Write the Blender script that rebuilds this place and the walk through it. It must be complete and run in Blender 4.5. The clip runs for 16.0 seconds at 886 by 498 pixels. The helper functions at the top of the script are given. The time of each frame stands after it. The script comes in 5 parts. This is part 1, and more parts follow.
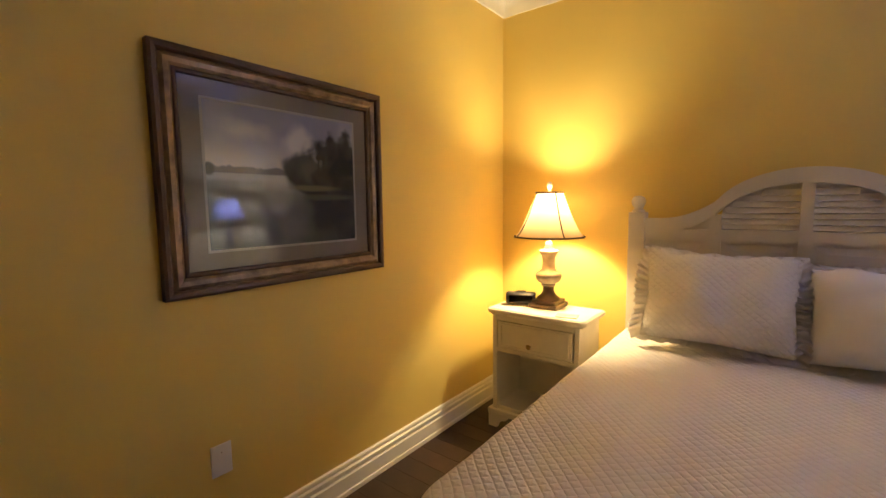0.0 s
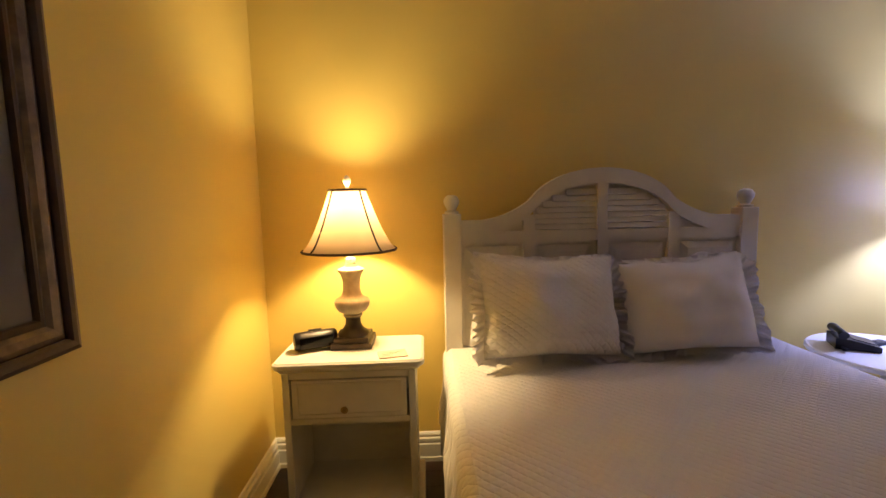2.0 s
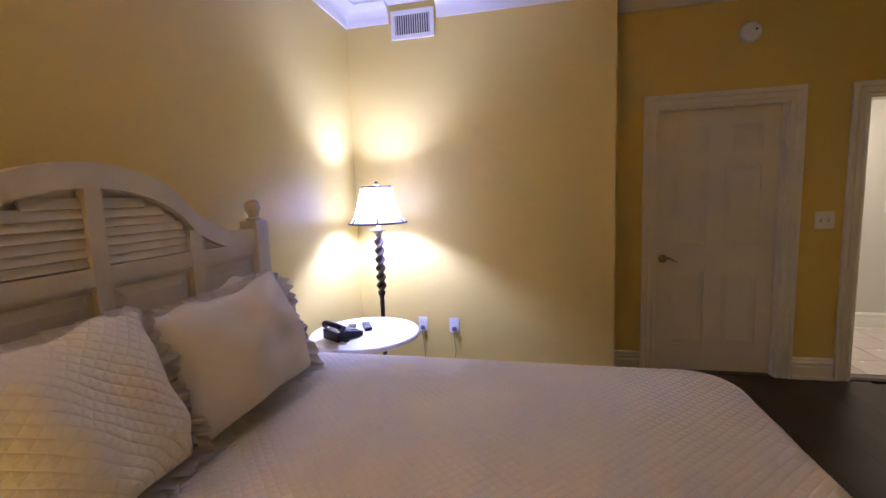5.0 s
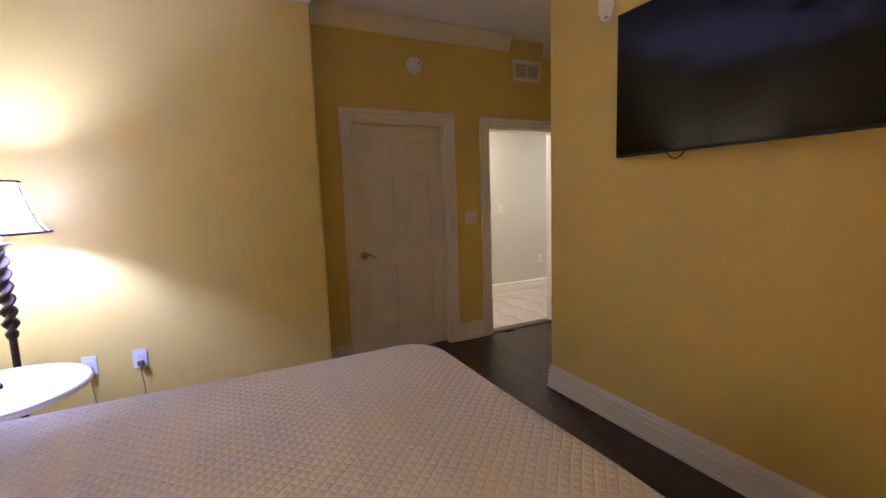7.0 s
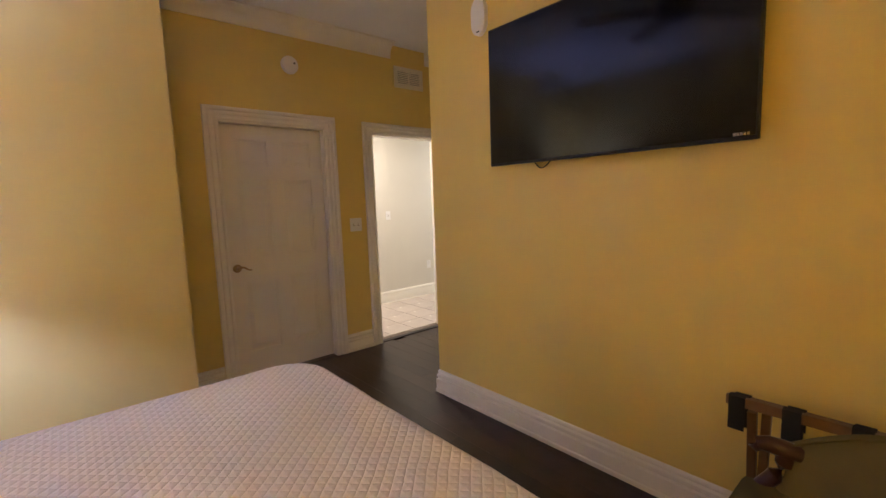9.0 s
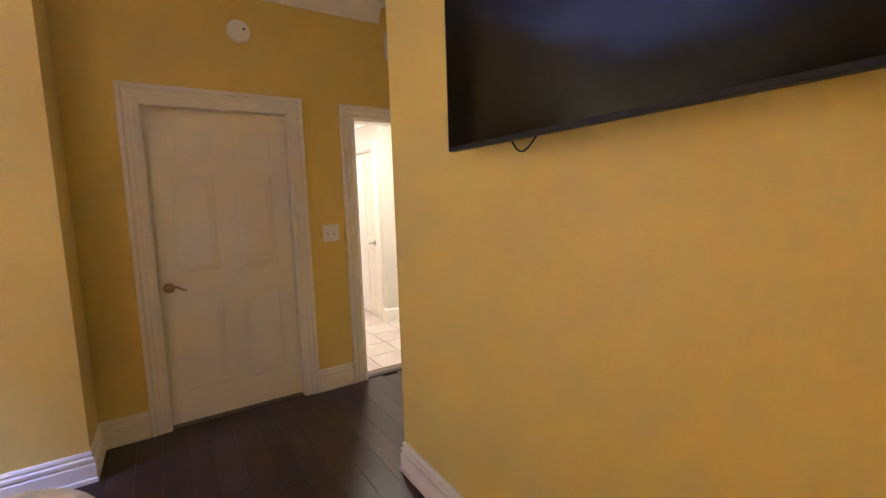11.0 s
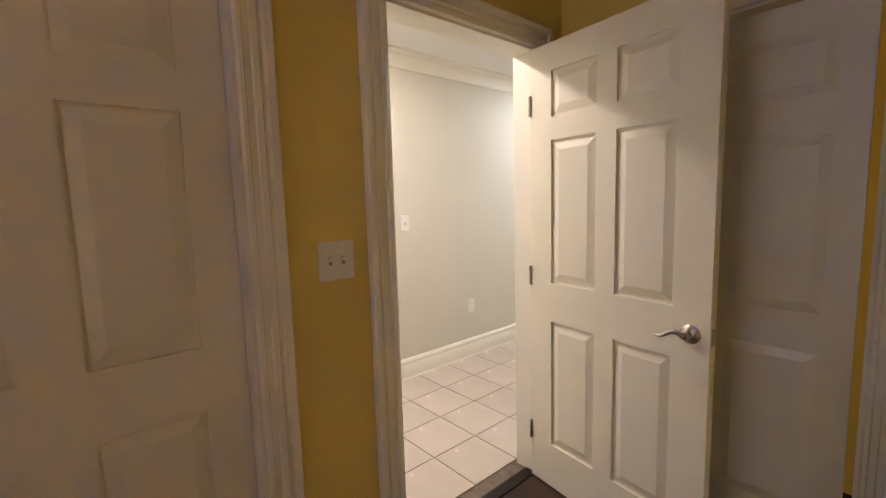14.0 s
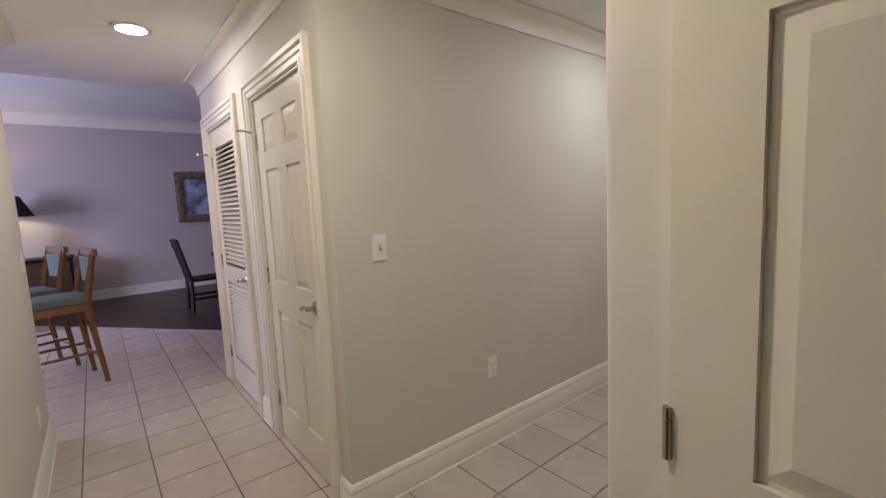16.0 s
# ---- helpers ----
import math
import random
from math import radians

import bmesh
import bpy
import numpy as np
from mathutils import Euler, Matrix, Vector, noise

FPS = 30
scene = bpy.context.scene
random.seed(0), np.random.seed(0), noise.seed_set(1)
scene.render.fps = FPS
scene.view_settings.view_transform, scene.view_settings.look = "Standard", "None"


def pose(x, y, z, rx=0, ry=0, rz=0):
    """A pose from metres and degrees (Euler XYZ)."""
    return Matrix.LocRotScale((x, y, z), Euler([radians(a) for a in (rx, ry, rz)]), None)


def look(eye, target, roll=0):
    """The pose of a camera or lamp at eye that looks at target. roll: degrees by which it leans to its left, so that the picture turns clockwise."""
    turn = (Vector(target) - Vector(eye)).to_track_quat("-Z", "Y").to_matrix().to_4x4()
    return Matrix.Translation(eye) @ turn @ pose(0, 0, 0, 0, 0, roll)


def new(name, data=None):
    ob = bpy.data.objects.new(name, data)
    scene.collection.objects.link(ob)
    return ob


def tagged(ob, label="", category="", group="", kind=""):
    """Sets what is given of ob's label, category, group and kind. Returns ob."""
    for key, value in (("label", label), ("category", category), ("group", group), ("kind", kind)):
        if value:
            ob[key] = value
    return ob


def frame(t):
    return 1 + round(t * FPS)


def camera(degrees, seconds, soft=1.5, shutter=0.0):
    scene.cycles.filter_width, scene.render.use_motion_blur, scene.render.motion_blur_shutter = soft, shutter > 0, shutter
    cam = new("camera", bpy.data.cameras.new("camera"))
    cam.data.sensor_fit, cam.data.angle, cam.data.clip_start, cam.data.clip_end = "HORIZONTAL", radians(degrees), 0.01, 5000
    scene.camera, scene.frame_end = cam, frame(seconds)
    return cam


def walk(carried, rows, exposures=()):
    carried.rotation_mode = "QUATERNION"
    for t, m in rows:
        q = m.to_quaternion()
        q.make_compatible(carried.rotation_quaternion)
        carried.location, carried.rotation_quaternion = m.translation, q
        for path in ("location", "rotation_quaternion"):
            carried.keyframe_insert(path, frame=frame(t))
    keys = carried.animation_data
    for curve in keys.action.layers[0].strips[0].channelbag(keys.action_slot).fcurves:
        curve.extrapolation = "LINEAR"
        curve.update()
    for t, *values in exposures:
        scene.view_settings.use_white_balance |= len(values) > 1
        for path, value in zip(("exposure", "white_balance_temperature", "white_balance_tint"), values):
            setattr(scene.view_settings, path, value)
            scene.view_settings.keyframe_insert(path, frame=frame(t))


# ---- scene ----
cam = camera(91.2, 16.0)
PATH = [
    (0, (1.675, -2.881, 1.449), (0.448, -1.315, 1.248), -0.7),
    (0.5, (1.461, -2.762, 1.487), (0.452, -1.053, 1.244), -1.0),
    (1, (1.206, -2.625, 1.518), (0.549, -0.754, 1.256), -1.2),
    (1.5, (0.994, -2.502, 1.471), (0.701, -0.537, 1.243), -1.0),
    (2, (0.862, -2.336, 1.454), (0.944, -0.349, 1.24), -1.3),
    (2.5, (0.793, -2.083, 1.479), (1.253, -0.148, 1.27), -1.4),
    (3, (0.73, -1.891, 1.463), (1.547, -0.077, 1.258), -1.7),
    (3.5, (0.682, -1.732, 1.474), (1.891, -0.154, 1.255), -1.7),
    (4, (0.693, -1.569, 1.464), (2.22, -0.297, 1.24), -1.7),
    (4.5, (0.741, -1.498, 1.478), (2.532, -0.637, 1.249), -2.0),
    (5, (0.731, -1.446, 1.471), (2.669, -1.012, 1.234), -2.1),
    (7.5, (0.767, -1.32, 1.41), (2.451, -2.373, 1.175), -1.9),
    (8.5, (0.773, -1.371, 1.409), (2.335, -2.6, 1.182), -1.9),
    (9, (0.77, -1.404, 1.418), (2.273, -2.703, 1.189), -2.0),
    (9.9, (0.76, -1.80, 1.42), (2.33, -3.02, 1.192), -1.95),
    (10.7, (1.03, -2.28, 1.422), (2.68, -3.38, 1.198), -1.85),
    (11.5, (1.481, -2.57, 1.424), (3.184, -3.594, 1.205), -1.7),
    (12, (1.798, -2.664, 1.391), (3.535, -3.63, 1.174), -1.3),
    (12.5, (2.156, -2.662, 1.385), (3.901, -3.615, 1.169), -1.3),
    (13, (2.52, -2.73, 1.414), (4.267, -3.678, 1.193), -1.3),
    (13.5, (2.841, -2.756, 1.387), (4.485, -3.874, 1.168), -1.3),
    (14, (3.14, -2.819, 1.389), (4.636, -4.127, 1.163), -1.6),
    (14.5, (3.39, -3.018, 1.416), (4.858, -4.358, 1.189), -2.2),
    (15, (3.668, -3.266, 1.39), (5.121, -4.622, 1.16), -2.2),
    (15.5, (3.904, -3.529, 1.417), (5.342, -4.899, 1.183), -2.1),
    (16, (4.099, -3.776, 1.417), (5.651, -5.018, 1.195), -2.7),
]
EXPOSURES = [(0, 0.7), (1, 0.52), (2, 0.0), (2.5, -0.3), (3, -0.48), (3.5, -0.43), (4, -0.12), (4.5, 0.35), (5, 0.5), (7.5, 0.9), (8, 1.2), (9, 1.22), (11.5, 1.56), (12.5, 1.53), (13, 1.48), (13.5, 1.2), (14, 1.05), (15, 0.75), (15.5, 0.25), (16, -0.05)]
walk(cam, [(t, look(eye, aim, roll)) for t, eye, aim, roll in PATH], EXPOSURES)

# ---- light ----
world = bpy.data.worlds.new("world")
scene.world = world
world.use_nodes = True
wt = world.node_tree
bgn = wt.nodes["Background"]
sky = wt.nodes.new("ShaderNodeTexSky")
sky.sky_type, sky.sun_disc, sky.sun_elevation, sky.sun_rotation = "NISHITA", False, radians(12), radians(250)
wt.links.new(sky.outputs["Color"], bgn.inputs["Color"])
bgn.inputs["Strength"].default_value = 0.06


def lamp(name, kind, place, watts, colour, size=0.05, aim=None, label=""):
    d = bpy.data.lights.new(name, kind)
    d.energy, d.color = watts, colour
    if kind == "AREA":
        d.shape, d.size = "DISK", size
    else:
        d.shadow_soft_size = size
    ob = new(name, d)
    ob.matrix_world = look(place, aim) if aim else pose(*place)
    return ob


WARM, COOL, HALLC = (1.0, 0.755, 0.41), (0.315, 0.37, 1.0), (1.0, 0.86, 0.79)
lamp("bulb_table_lamp", "POINT", (0.51, -0.30, 1.435), 48, WARM, 0.045)
lamp("bulb_floor_lamp", "POINT", (3.665, -0.32, 1.45), 112, COOL, 0.045)
lamp("downlight_hall", "AREA", (7.17, -4.06, 2.445), 9, HALLC, 0.15, (7.17, -4.06, 0))
lamp("downlight_corridor", "AREA", (5.15, -4.05, 2.445), 13, HALLC, 0.15, (5.15, -4.05, 0))
lamp("downlight_corridor_end", "AREA", (5.15, -6.45, 2.445), 9, (0.86, 0.88, 1.0), 0.15, (5.15, -6.45, 0))
lamp("bulb_living_lamp", "POINT", (13.12, -2.84, 1.58), 12, WARM, 0.05)
win = lamp("window_daylight", "AREA", (11.0, -0.12, 1.6), 170, (0.62, 0.62, 1.0), 1.6, (11.0, -4.0, 1.2))


# ---- materials ----
def material(name, colour, rough=0.5, metal=0.0, vary=0.06, scale=6.0, fine=0.0, fine_scale=120.0, spec=0.5, second=None, random_tint=0.0):
    m = bpy.data.materials.new(name)
    m.use_nodes = True
    nt = m.node_tree
    p = nt.nodes["Principled BSDF"]
    p.inputs["Roughness"].default_value, p.inputs["Metallic"].default_value = rough, metal
    p.inputs["Specular IOR Level"].default_value = spec
    tc = nt.nodes.new("ShaderNodeTexCoord")
    no = nt.nodes.new("ShaderNodeTexNoise")
    no.inputs["Scale"].default_value, no.inputs["Detail"].default_value = scale, 6.0
    nt.links.new(tc.outputs["Object"], no.inputs["Vector"])
    ramp = nt.nodes.new("ShaderNodeValToRGB")
    c2 = second or tuple(c * (1 - 2.2 * vary) for c in colour)
    ramp.color_ramp.elements[0].color, ramp.color_ramp.elements[1].color = (*c2, 1), (*colour, 1)
    ramp.color_ramp.elements[0].position, ramp.color_ramp.elements[1].position = 0.3, 0.62
    nt.links.new(no.outputs["Fac"], ramp.inputs["Fac"])
    out = ramp.outputs["Color"]
    if random_tint:
        oi = nt.nodes.new("ShaderNodeObjectInfo")
        mr = nt.nodes.new("ShaderNodeMapRange")
        mr.inputs["To Min"].default_value, mr.inputs["To Max"].default_value = 1 - random_tint, 1 + random_tint
        hs = nt.nodes.new("ShaderNodeHueSaturation")
        nt.links.new(oi.outputs["Random"], mr.inputs["Value"])
        nt.links.new(mr.outputs["Result"], hs.inputs["Value"])
        nt.links.new(out, hs.inputs["Color"])
        out = hs.outputs["Color"]
    nt.links.new(out, p.inputs["Base Color"])
    rr = nt.nodes.new("ShaderNodeMapRange")
    rr.inputs["To Min"].default_value, rr.inputs["To Max"].default_value = max(0.02, rough - 0.06), min(1, rough + 0.06)
    nt.links.new(no.outputs["Fac"], rr.inputs["Value"])
    nt.links.new(rr.outputs["Result"], p.inputs["Roughness"])
    if fine:
        n2 = nt.nodes.new("ShaderNodeTexNoise")
        n2.inputs["Scale"].default_value, n2.inputs["Detail"].default_value = fine_scale, 4.0
        nt.links.new(tc.outputs["Object"], n2.inputs["Vector"])
        b = nt.nodes.new("ShaderNodeBump")
        b.inputs["Strength"].default_value, b.inputs["Distance"].default_value = fine, 0.002
        nt.links.new(n2.outputs["Fac"], b.inputs["Height"])
        nt.links.new(b.outputs["Normal"], p.inputs["Normal"])
    return m


def quilt(name, colour, pitch, depth, axes=("X", "Y"), stretch=1.0):
    """Woven white cotton stitched in diamonds."""
    m = material(name, colour, 0.9, vary=0.03, scale=3.0, spec=0.1)
    nt = m.node_tree
    p = nt.nodes["Principled BSDF"]
    p.inputs["Sheen Weight"].default_value = 0.15
    tc = nt.nodes.new("ShaderNodeTexCoord")
    sep = nt.nodes.new("ShaderNodeSeparateXYZ")
    nt.links.new(tc.outputs["Object"], sep.inputs[0])
    nz = nt.nodes.new("ShaderNodeTexNoise")
    nz.inputs["Scale"].default_value = 7.0
    nt.links.new(tc.outputs["Object"], nz.inputs["Vector"])

    def calc(op, a, b=None):
        n = nt.nodes.new("ShaderNodeMath")
        n.operation = op
        for i, v in enumerate((a, b)):
            if v is None:
                continue
            if isinstance(v, (int, float)):
                n.inputs[i].default_value = v
            else:
                nt.links.new(v, n.inputs[i])
        return n.outputs[0]

    u, v = sep.outputs[axes[0]], calc("MULTIPLY", sep.outputs[axes[1]], stretch)
    wob = calc("MULTIPLY", calc("SUBTRACT", nz.outputs["Fac"], 0.5), pitch * 0.5)
    k = math.pi / pitch
    s1 = calc("ABSOLUTE", calc("SINE", calc("MULTIPLY", calc("ADD", calc("ADD", u, v), wob), k)))
    s2 = calc("ABSOLUTE", calc("SINE", calc("MULTIPLY", calc("ADD", calc("SUBTRACT", u, v), wob), k)))
    h = calc("POWER", calc("MINIMUM", s1, calc("ADD", calc("MULTIPLY", s2, 0.75), 0.2)), 0.75)
    b = nt.nodes.new("ShaderNodeBump")
    b.inputs["Strength"].default_value, b.inputs["Distance"].default_value = 1.0, depth
    nt.links.new(h, b.inputs["Height"])
    n2 = nt.nodes.new("ShaderNodeTexNoise")
    n2.inputs["Scale"].default_value = 260.0
    nt.links.new(tc.outputs["Object"], n2.inputs["Vector"])
    b2 = nt.nodes.new("ShaderNodeBump")
    b2.inputs["Strength"].default_value, b2.inputs["Distance"].default_value = 0.35, 0.001
    nt.links.new(n2.outputs["Fac"], b2.inputs["Height"])
    nt.links.new(b.outputs["Normal"], b2.inputs["Normal"])
    nt.links.new(b2.outputs["Normal"], p.inputs["Normal"])
    return m


def shade_cloth(name, colour, through_part=0.26):
    m = material(name, colour, 0.9, vary=0.03, scale=9, spec=0.1)
    nt = m.node_tree
    p, o = nt.nodes["Principled BSDF"], nt.nodes["Material Output"]
    tr = nt.nodes.new("ShaderNodeBsdfTranslucent")
    tr.inputs["Color"].default_value = (*colour, 1)
    mx = nt.nodes.new("ShaderNodeMixShader")
    mx.inputs[0].default_value = through_part
    nt.links.new(p.outputs[0], mx.inputs[1])
    nt.links.new(tr.outputs[0], mx.inputs[2])
    nt.links.new(mx.outputs[0], o.inputs["Surface"])
    return m


def glass_pane(name):
    m = bpy.data.materials.new(name)
    m.use_nodes = True
    nt = m.node_tree
    o = nt.nodes["Material Output"]
    t, g, f, mx = (nt.nodes.new(k) for k in ("ShaderNodeBsdfTransparent", "ShaderNodeBsdfGlossy", "ShaderNodeFresnel", "ShaderNodeMixShader"))
    g.inputs["Roughness"].default_value, f.inputs["IOR"].default_value = 0.01, 1.56
    nt.links.new(f.outputs[0], mx.inputs[0])
    nt.links.new(t.outputs[0], mx.inputs[1])
    nt.links.new(g.outputs[0], mx.inputs[2])
    nt.links.new(mx.outputs[0], o.inputs["Surface"])
    return m


def glow(name, colour, strength):
    m = bpy.data.materials.new(name)
    m.use_nodes = True
    p = m.node_tree.nodes["Principled BSDF"]
    p.inputs["Emission Color"].default_value, p.inputs["Emission Strength"].default_value = (*colour, 1), strength
    return m


def painting(name):
    """A hazy lake at dusk: pale water and sky, dark trees at one side. Y across, Z up, in metres from the middle."""
    m = bpy.data.materials.new(name)
    m.use_nodes = True
    nt = m.node_tree
    p = nt.nodes["Principled BSDF"]
    p.inputs["Roughness"].default_value = 0.6
    tc = nt.nodes.new("ShaderNodeTexCoord")
    sep = nt.nodes.new("ShaderNodeSeparateXYZ")
    nt.links.new(tc.outputs["Object"], sep.inputs[0])
    nz = nt.nodes.new("ShaderNodeTexNoise")
    nz.inputs["Scale"].default_value, nz.inputs["Detail"].default_value = 9.0, 7.0
    nt.links.new(tc.outputs["Object"], nz.inputs["Vector"])
    nb = nt.nodes.new("ShaderNodeTexNoise")
    nb.inputs["Scale"].default_value, nb.inputs["Detail"].default_value = 4.0, 4.0
    nt.links.new(tc.outputs["Object"], nb.inputs["Vector"])

    def calc(op, a, b=0.0, c=0.0):
        n = nt.nodes.new("ShaderNodeMath")
        n.operation = op
        for i, v in enumerate((a, b, c)):
            if isinstance(v, (int, float)):
                n.inputs[i].default_value = v
            else:
                nt.links.new(v, n.inputs[i])
        return n.outputs[0]

    def ramp(v, lo, hi):
        n = nt.nodes.new("ShaderNodeMapRange")
        n.interpolation_type = "SMOOTHSTEP"
        nt.links.new(v, n.inputs["Value"])
        n.inputs["From Min"].default_value, n.inputs["From Max"].default_value = lo, hi
        return n.outputs["Result"]

    def mix(f, a, b):
        n = nt.nodes.new("ShaderNodeMix")
        n.data_type = "RGBA"
        nt.links.new(f, n.inputs["Factor"])
        for i, v in ((6, a), (7, b)):
            if isinstance(v, tuple):
                n.inputs[i].default_value = (*v, 1)
            else:
                nt.links.new(v, n.inputs[i])
        return n.outputs[2]

    y, z = sep.outputs["Y"], sep.outputs["Z"]
    wob = calc("SUBTRACT", nz.outputs["Fac"], 0.5)
    zz = calc("ADD", z, calc("MULTIPLY", wob, 0.03))

    def inverse(v):
        return calc("SUBTRACT", 1.0, v)

    def blob(cy, cz, ry, rz, rough=0.5, soft=0.25):
        """A ragged patch round a middle, 1 inside and 0 outside."""
        dy = calc("DIVIDE", calc("SUBTRACT", y, cy), ry)
        dz = calc("DIVIDE", calc("SUBTRACT", z, cz), rz)
        d = calc("SQRT", calc("ADD", calc("MULTIPLY", dy, dy), calc("MULTIPLY", dz, dz)))
        return inverse(ramp(calc("ADD", d, calc("MULTIPLY", wob, rough * 3.0)), 1.0 - soft, 1.0 + soft))

    # sky: mauve-grey cloud above, cream towards the horizon, a pale cloud in the middle
    sky_c = mix(ramp(z, 0.03, 0.2), (0.66, 0.58, 0.42), (0.31, 0.30, 0.33))
    sky_c = mix(calc("MULTIPLY", ramp(nb.outputs["Fac"], 0.46, 0.66), 0.7), sky_c, (0.48, 0.45, 0.43))
    sky_c = mix(calc("MULTIPLY", blob(0.055, 0.14, 0.06, 0.07, 0.6, 0.5), 0.75), sky_c, (0.74, 0.68, 0.58))
    sky_c = mix(calc("MULTIPLY", blob(-0.19, 0.18, 0.09, 0.035, 0.6, 0.6), 0.7), sky_c, (0.68, 0.62, 0.48))
    # water: bright under the far shore, dull and dark below
    water = mix(ramp(z, -0.24, 0.03), (0.055, 0.055, 0.05), (0.30, 0.29, 0.24))
    water = mix(calc("MULTIPLY", ramp(zz, -0.025, 0.0), 0.75), water, (0.55, 0.54, 0.49))
    water = mix(calc("MULTIPLY", blob(-0.05, -0.03, 0.06, 0.09, 0.4, 0.6), 0.7), water, (0.60, 0.58, 0.52))
    water = mix(calc("MULTIPLY", blob(0.05, -0.2, 0.10, 0.06, 0.5, 0.7), 0.6), water, (0.26, 0.25, 0.22))
    meadow = calc("MULTIPLY", blob(-0.17, -0.075, 0.22, 0.04, 0.3, 0.6), 0.6)
    water = mix(meadow, water, (0.17, 0.165, 0.10))
    base = mix(ramp(z, 0.018, 0.022), water, sky_c)
    shore = calc("ADD", 0.034, calc("MULTIPLY", wob, 0.09))
    far = calc("MULTIPLY", ramp(z, 0.012, 0.018), inverse(ramp(calc("SUBTRACT", z, shore), -0.004, 0.006)))
    base = mix(calc("MULTIPLY", far, 0.8), base, (0.14, 0.12, 0.10))
    base = mix(blob(-0.335, 0.03, 0.02, 0.025, 0.4, 0.3), base, (0.10, 0.085, 0.07))
    # trees and their bank
    dark = mix(ramp(nz.outputs["Fac"], 0.42, 0.66), (0.010, 0.010, 0.008), (0.075, 0.068, 0.04))
    misty = mix(ramp(nz.outputs["Fac"], 0.40, 0.64), (0.045, 0.042, 0.032), (0.13, 0.12, 0.085))
    base = mix(blob(0.08, 0.03, 0.115, 0.085, 0.35, 0.2), base, misty)
    base = mix(blob(0.28, 0.06, 0.18, 0.155, 0.45, 0.14), base, dark)
    base = mix(calc("MULTIPLY", blob(0.30, -0.15, 0.26, 0.15, 0.3, 0.35), 0.92), base, dark)
    base = mix(calc("MULTIPLY", blob(0.12, -0.035, 0.12, 0.012, 0.3, 0.5), 0.8), base, (0.22, 0.19, 0.09))
    base = mix(calc("MULTIPLY", blob(0.20, -0.075, 0.13, 0.012, 0.3, 0.6), 0.7), base, (0.13, 0.12, 0.06))
    for ty in (0.145, 0.172):
        base = mix(blob(ty, 0.045, 0.003, 0.055, 0.0, 0.3), base, (0.05, 0.035, 0.02))
        base = mix(blob(ty, 0.10, 0.016, 0.02, 0.5, 0.3), base, (0.06, 0.045, 0.02))
    lift = nt.nodes.new("ShaderNodeHueSaturation")
    lift.inputs["Value"].default_value = 1.55
    nt.links.new(base, lift.inputs["Color"])
    nt.links.new(lift.outputs["Color"], p.inputs["Base Color"])
    return m


M_WALL = material("yellow_wall_paint", (0.72, 0.545, 0.15), 0.5, vary=0.02, scale=1.6, fine=0.25, fine_scale=140, spec=0.45)
M_HALLWALL = material("beige_wall_paint", (0.66, 0.63, 0.54), 0.6, vary=0.02, scale=1.6, fine=0.2, fine_scale=140, spec=0.35)
M_CEIL = material("ceiling_paint", (0.80, 0.79, 0.76), 0.8, vary=0.02, scale=2, fine=0.3, fine_scale=90)
M_TRIM = material("white_trim_paint", (0.81, 0.775, 0.67), 0.38, vary=0.02, scale=4)
M_DOOR = material("white_door_paint", (0.79, 0.745, 0.61), 0.34, vary=0.02, scale=3, fine=0.1, fine_scale=60)
M_CREAM = material("cream_painted_wood", (0.74, 0.68, 0.56), 0.42, vary=0.04, scale=8, fine=0.1, fine_scale=80)
M_HEAD = material("antique_white_wood", (0.68, 0.63, 0.53), 0.45, vary=0.05, scale=7, fine=0.12, fine_scale=80)
M_FLOOR = material("espresso_floor_board", (0.042, 0.022, 0.015), 0.36, vary=0.2, scale=7, fine=0.15, fine_scale=50, random_tint=0.3, spec=0.35)
M_SUB = material("dark_subfloor", (0.015, 0.01, 0.008), 0.8)
M_TILE = material("cream_floor_tile", (0.55, 0.475, 0.405), 0.26, vary=0.05, scale=4, fine=0.1, fine_scale=30, random_tint=0.05)
M_GROUT = material("brown_grout", (0.20, 0.155, 0.12), 0.9, vary=0.15, scale=20)
M_METAL = material("brushed_nickel", (0.50, 0.46, 0.40), 0.28, 1.0, vary=0.05)
M_BRASS = material("antique_brass", (0.40, 0.28, 0.13), 0.3, 1.0, vary=0.08)
M_PLASTIC = material("white_plastic", (0.80, 0.79, 0.76), 0.35, vary=0.01)
M_SLOT = material("dark_slot", (0.03, 0.03, 0.03), 0.5)
M_BLACK = material("black_plastic", (0.010, 0.010, 0.011), 0.5, vary=0.1, spec=0.3)
M_SCREEN = material("tv_screen", (0.003, 0.003, 0.004), 0.10, vary=0.05, spec=0.25)
M_GREYP = material("grey_plastic", (0.02, 0.02, 0.022), 0.35, spec=0.35)
M_QUILT = quilt("white_quilted_coverlet", (0.84, 0.80, 0.73), 0.040, 0.0038)
M_QPIL = quilt("white_quilted_sham", (0.84, 0.80, 0.73), 0.043, 0.0045, ("X", "Z"), 1.25)
M_LINEN = material("white_cotton", (0.83, 0.79, 0.75), 0.9, vary=0.04, scale=5, fine=0.3, fine_scale=220, spec=0.1)
M_SHADE = shade_cloth("cream_lampshade_cloth", (0.74, 0.55, 0.32), 0.10)
M_SHADEW = shade_cloth("white_lampshade_cloth", (0.80, 0.80, 0.80), 0.15)
M_BRAID = material("brown_braid", (0.06, 0.03, 0.015), 0.8)
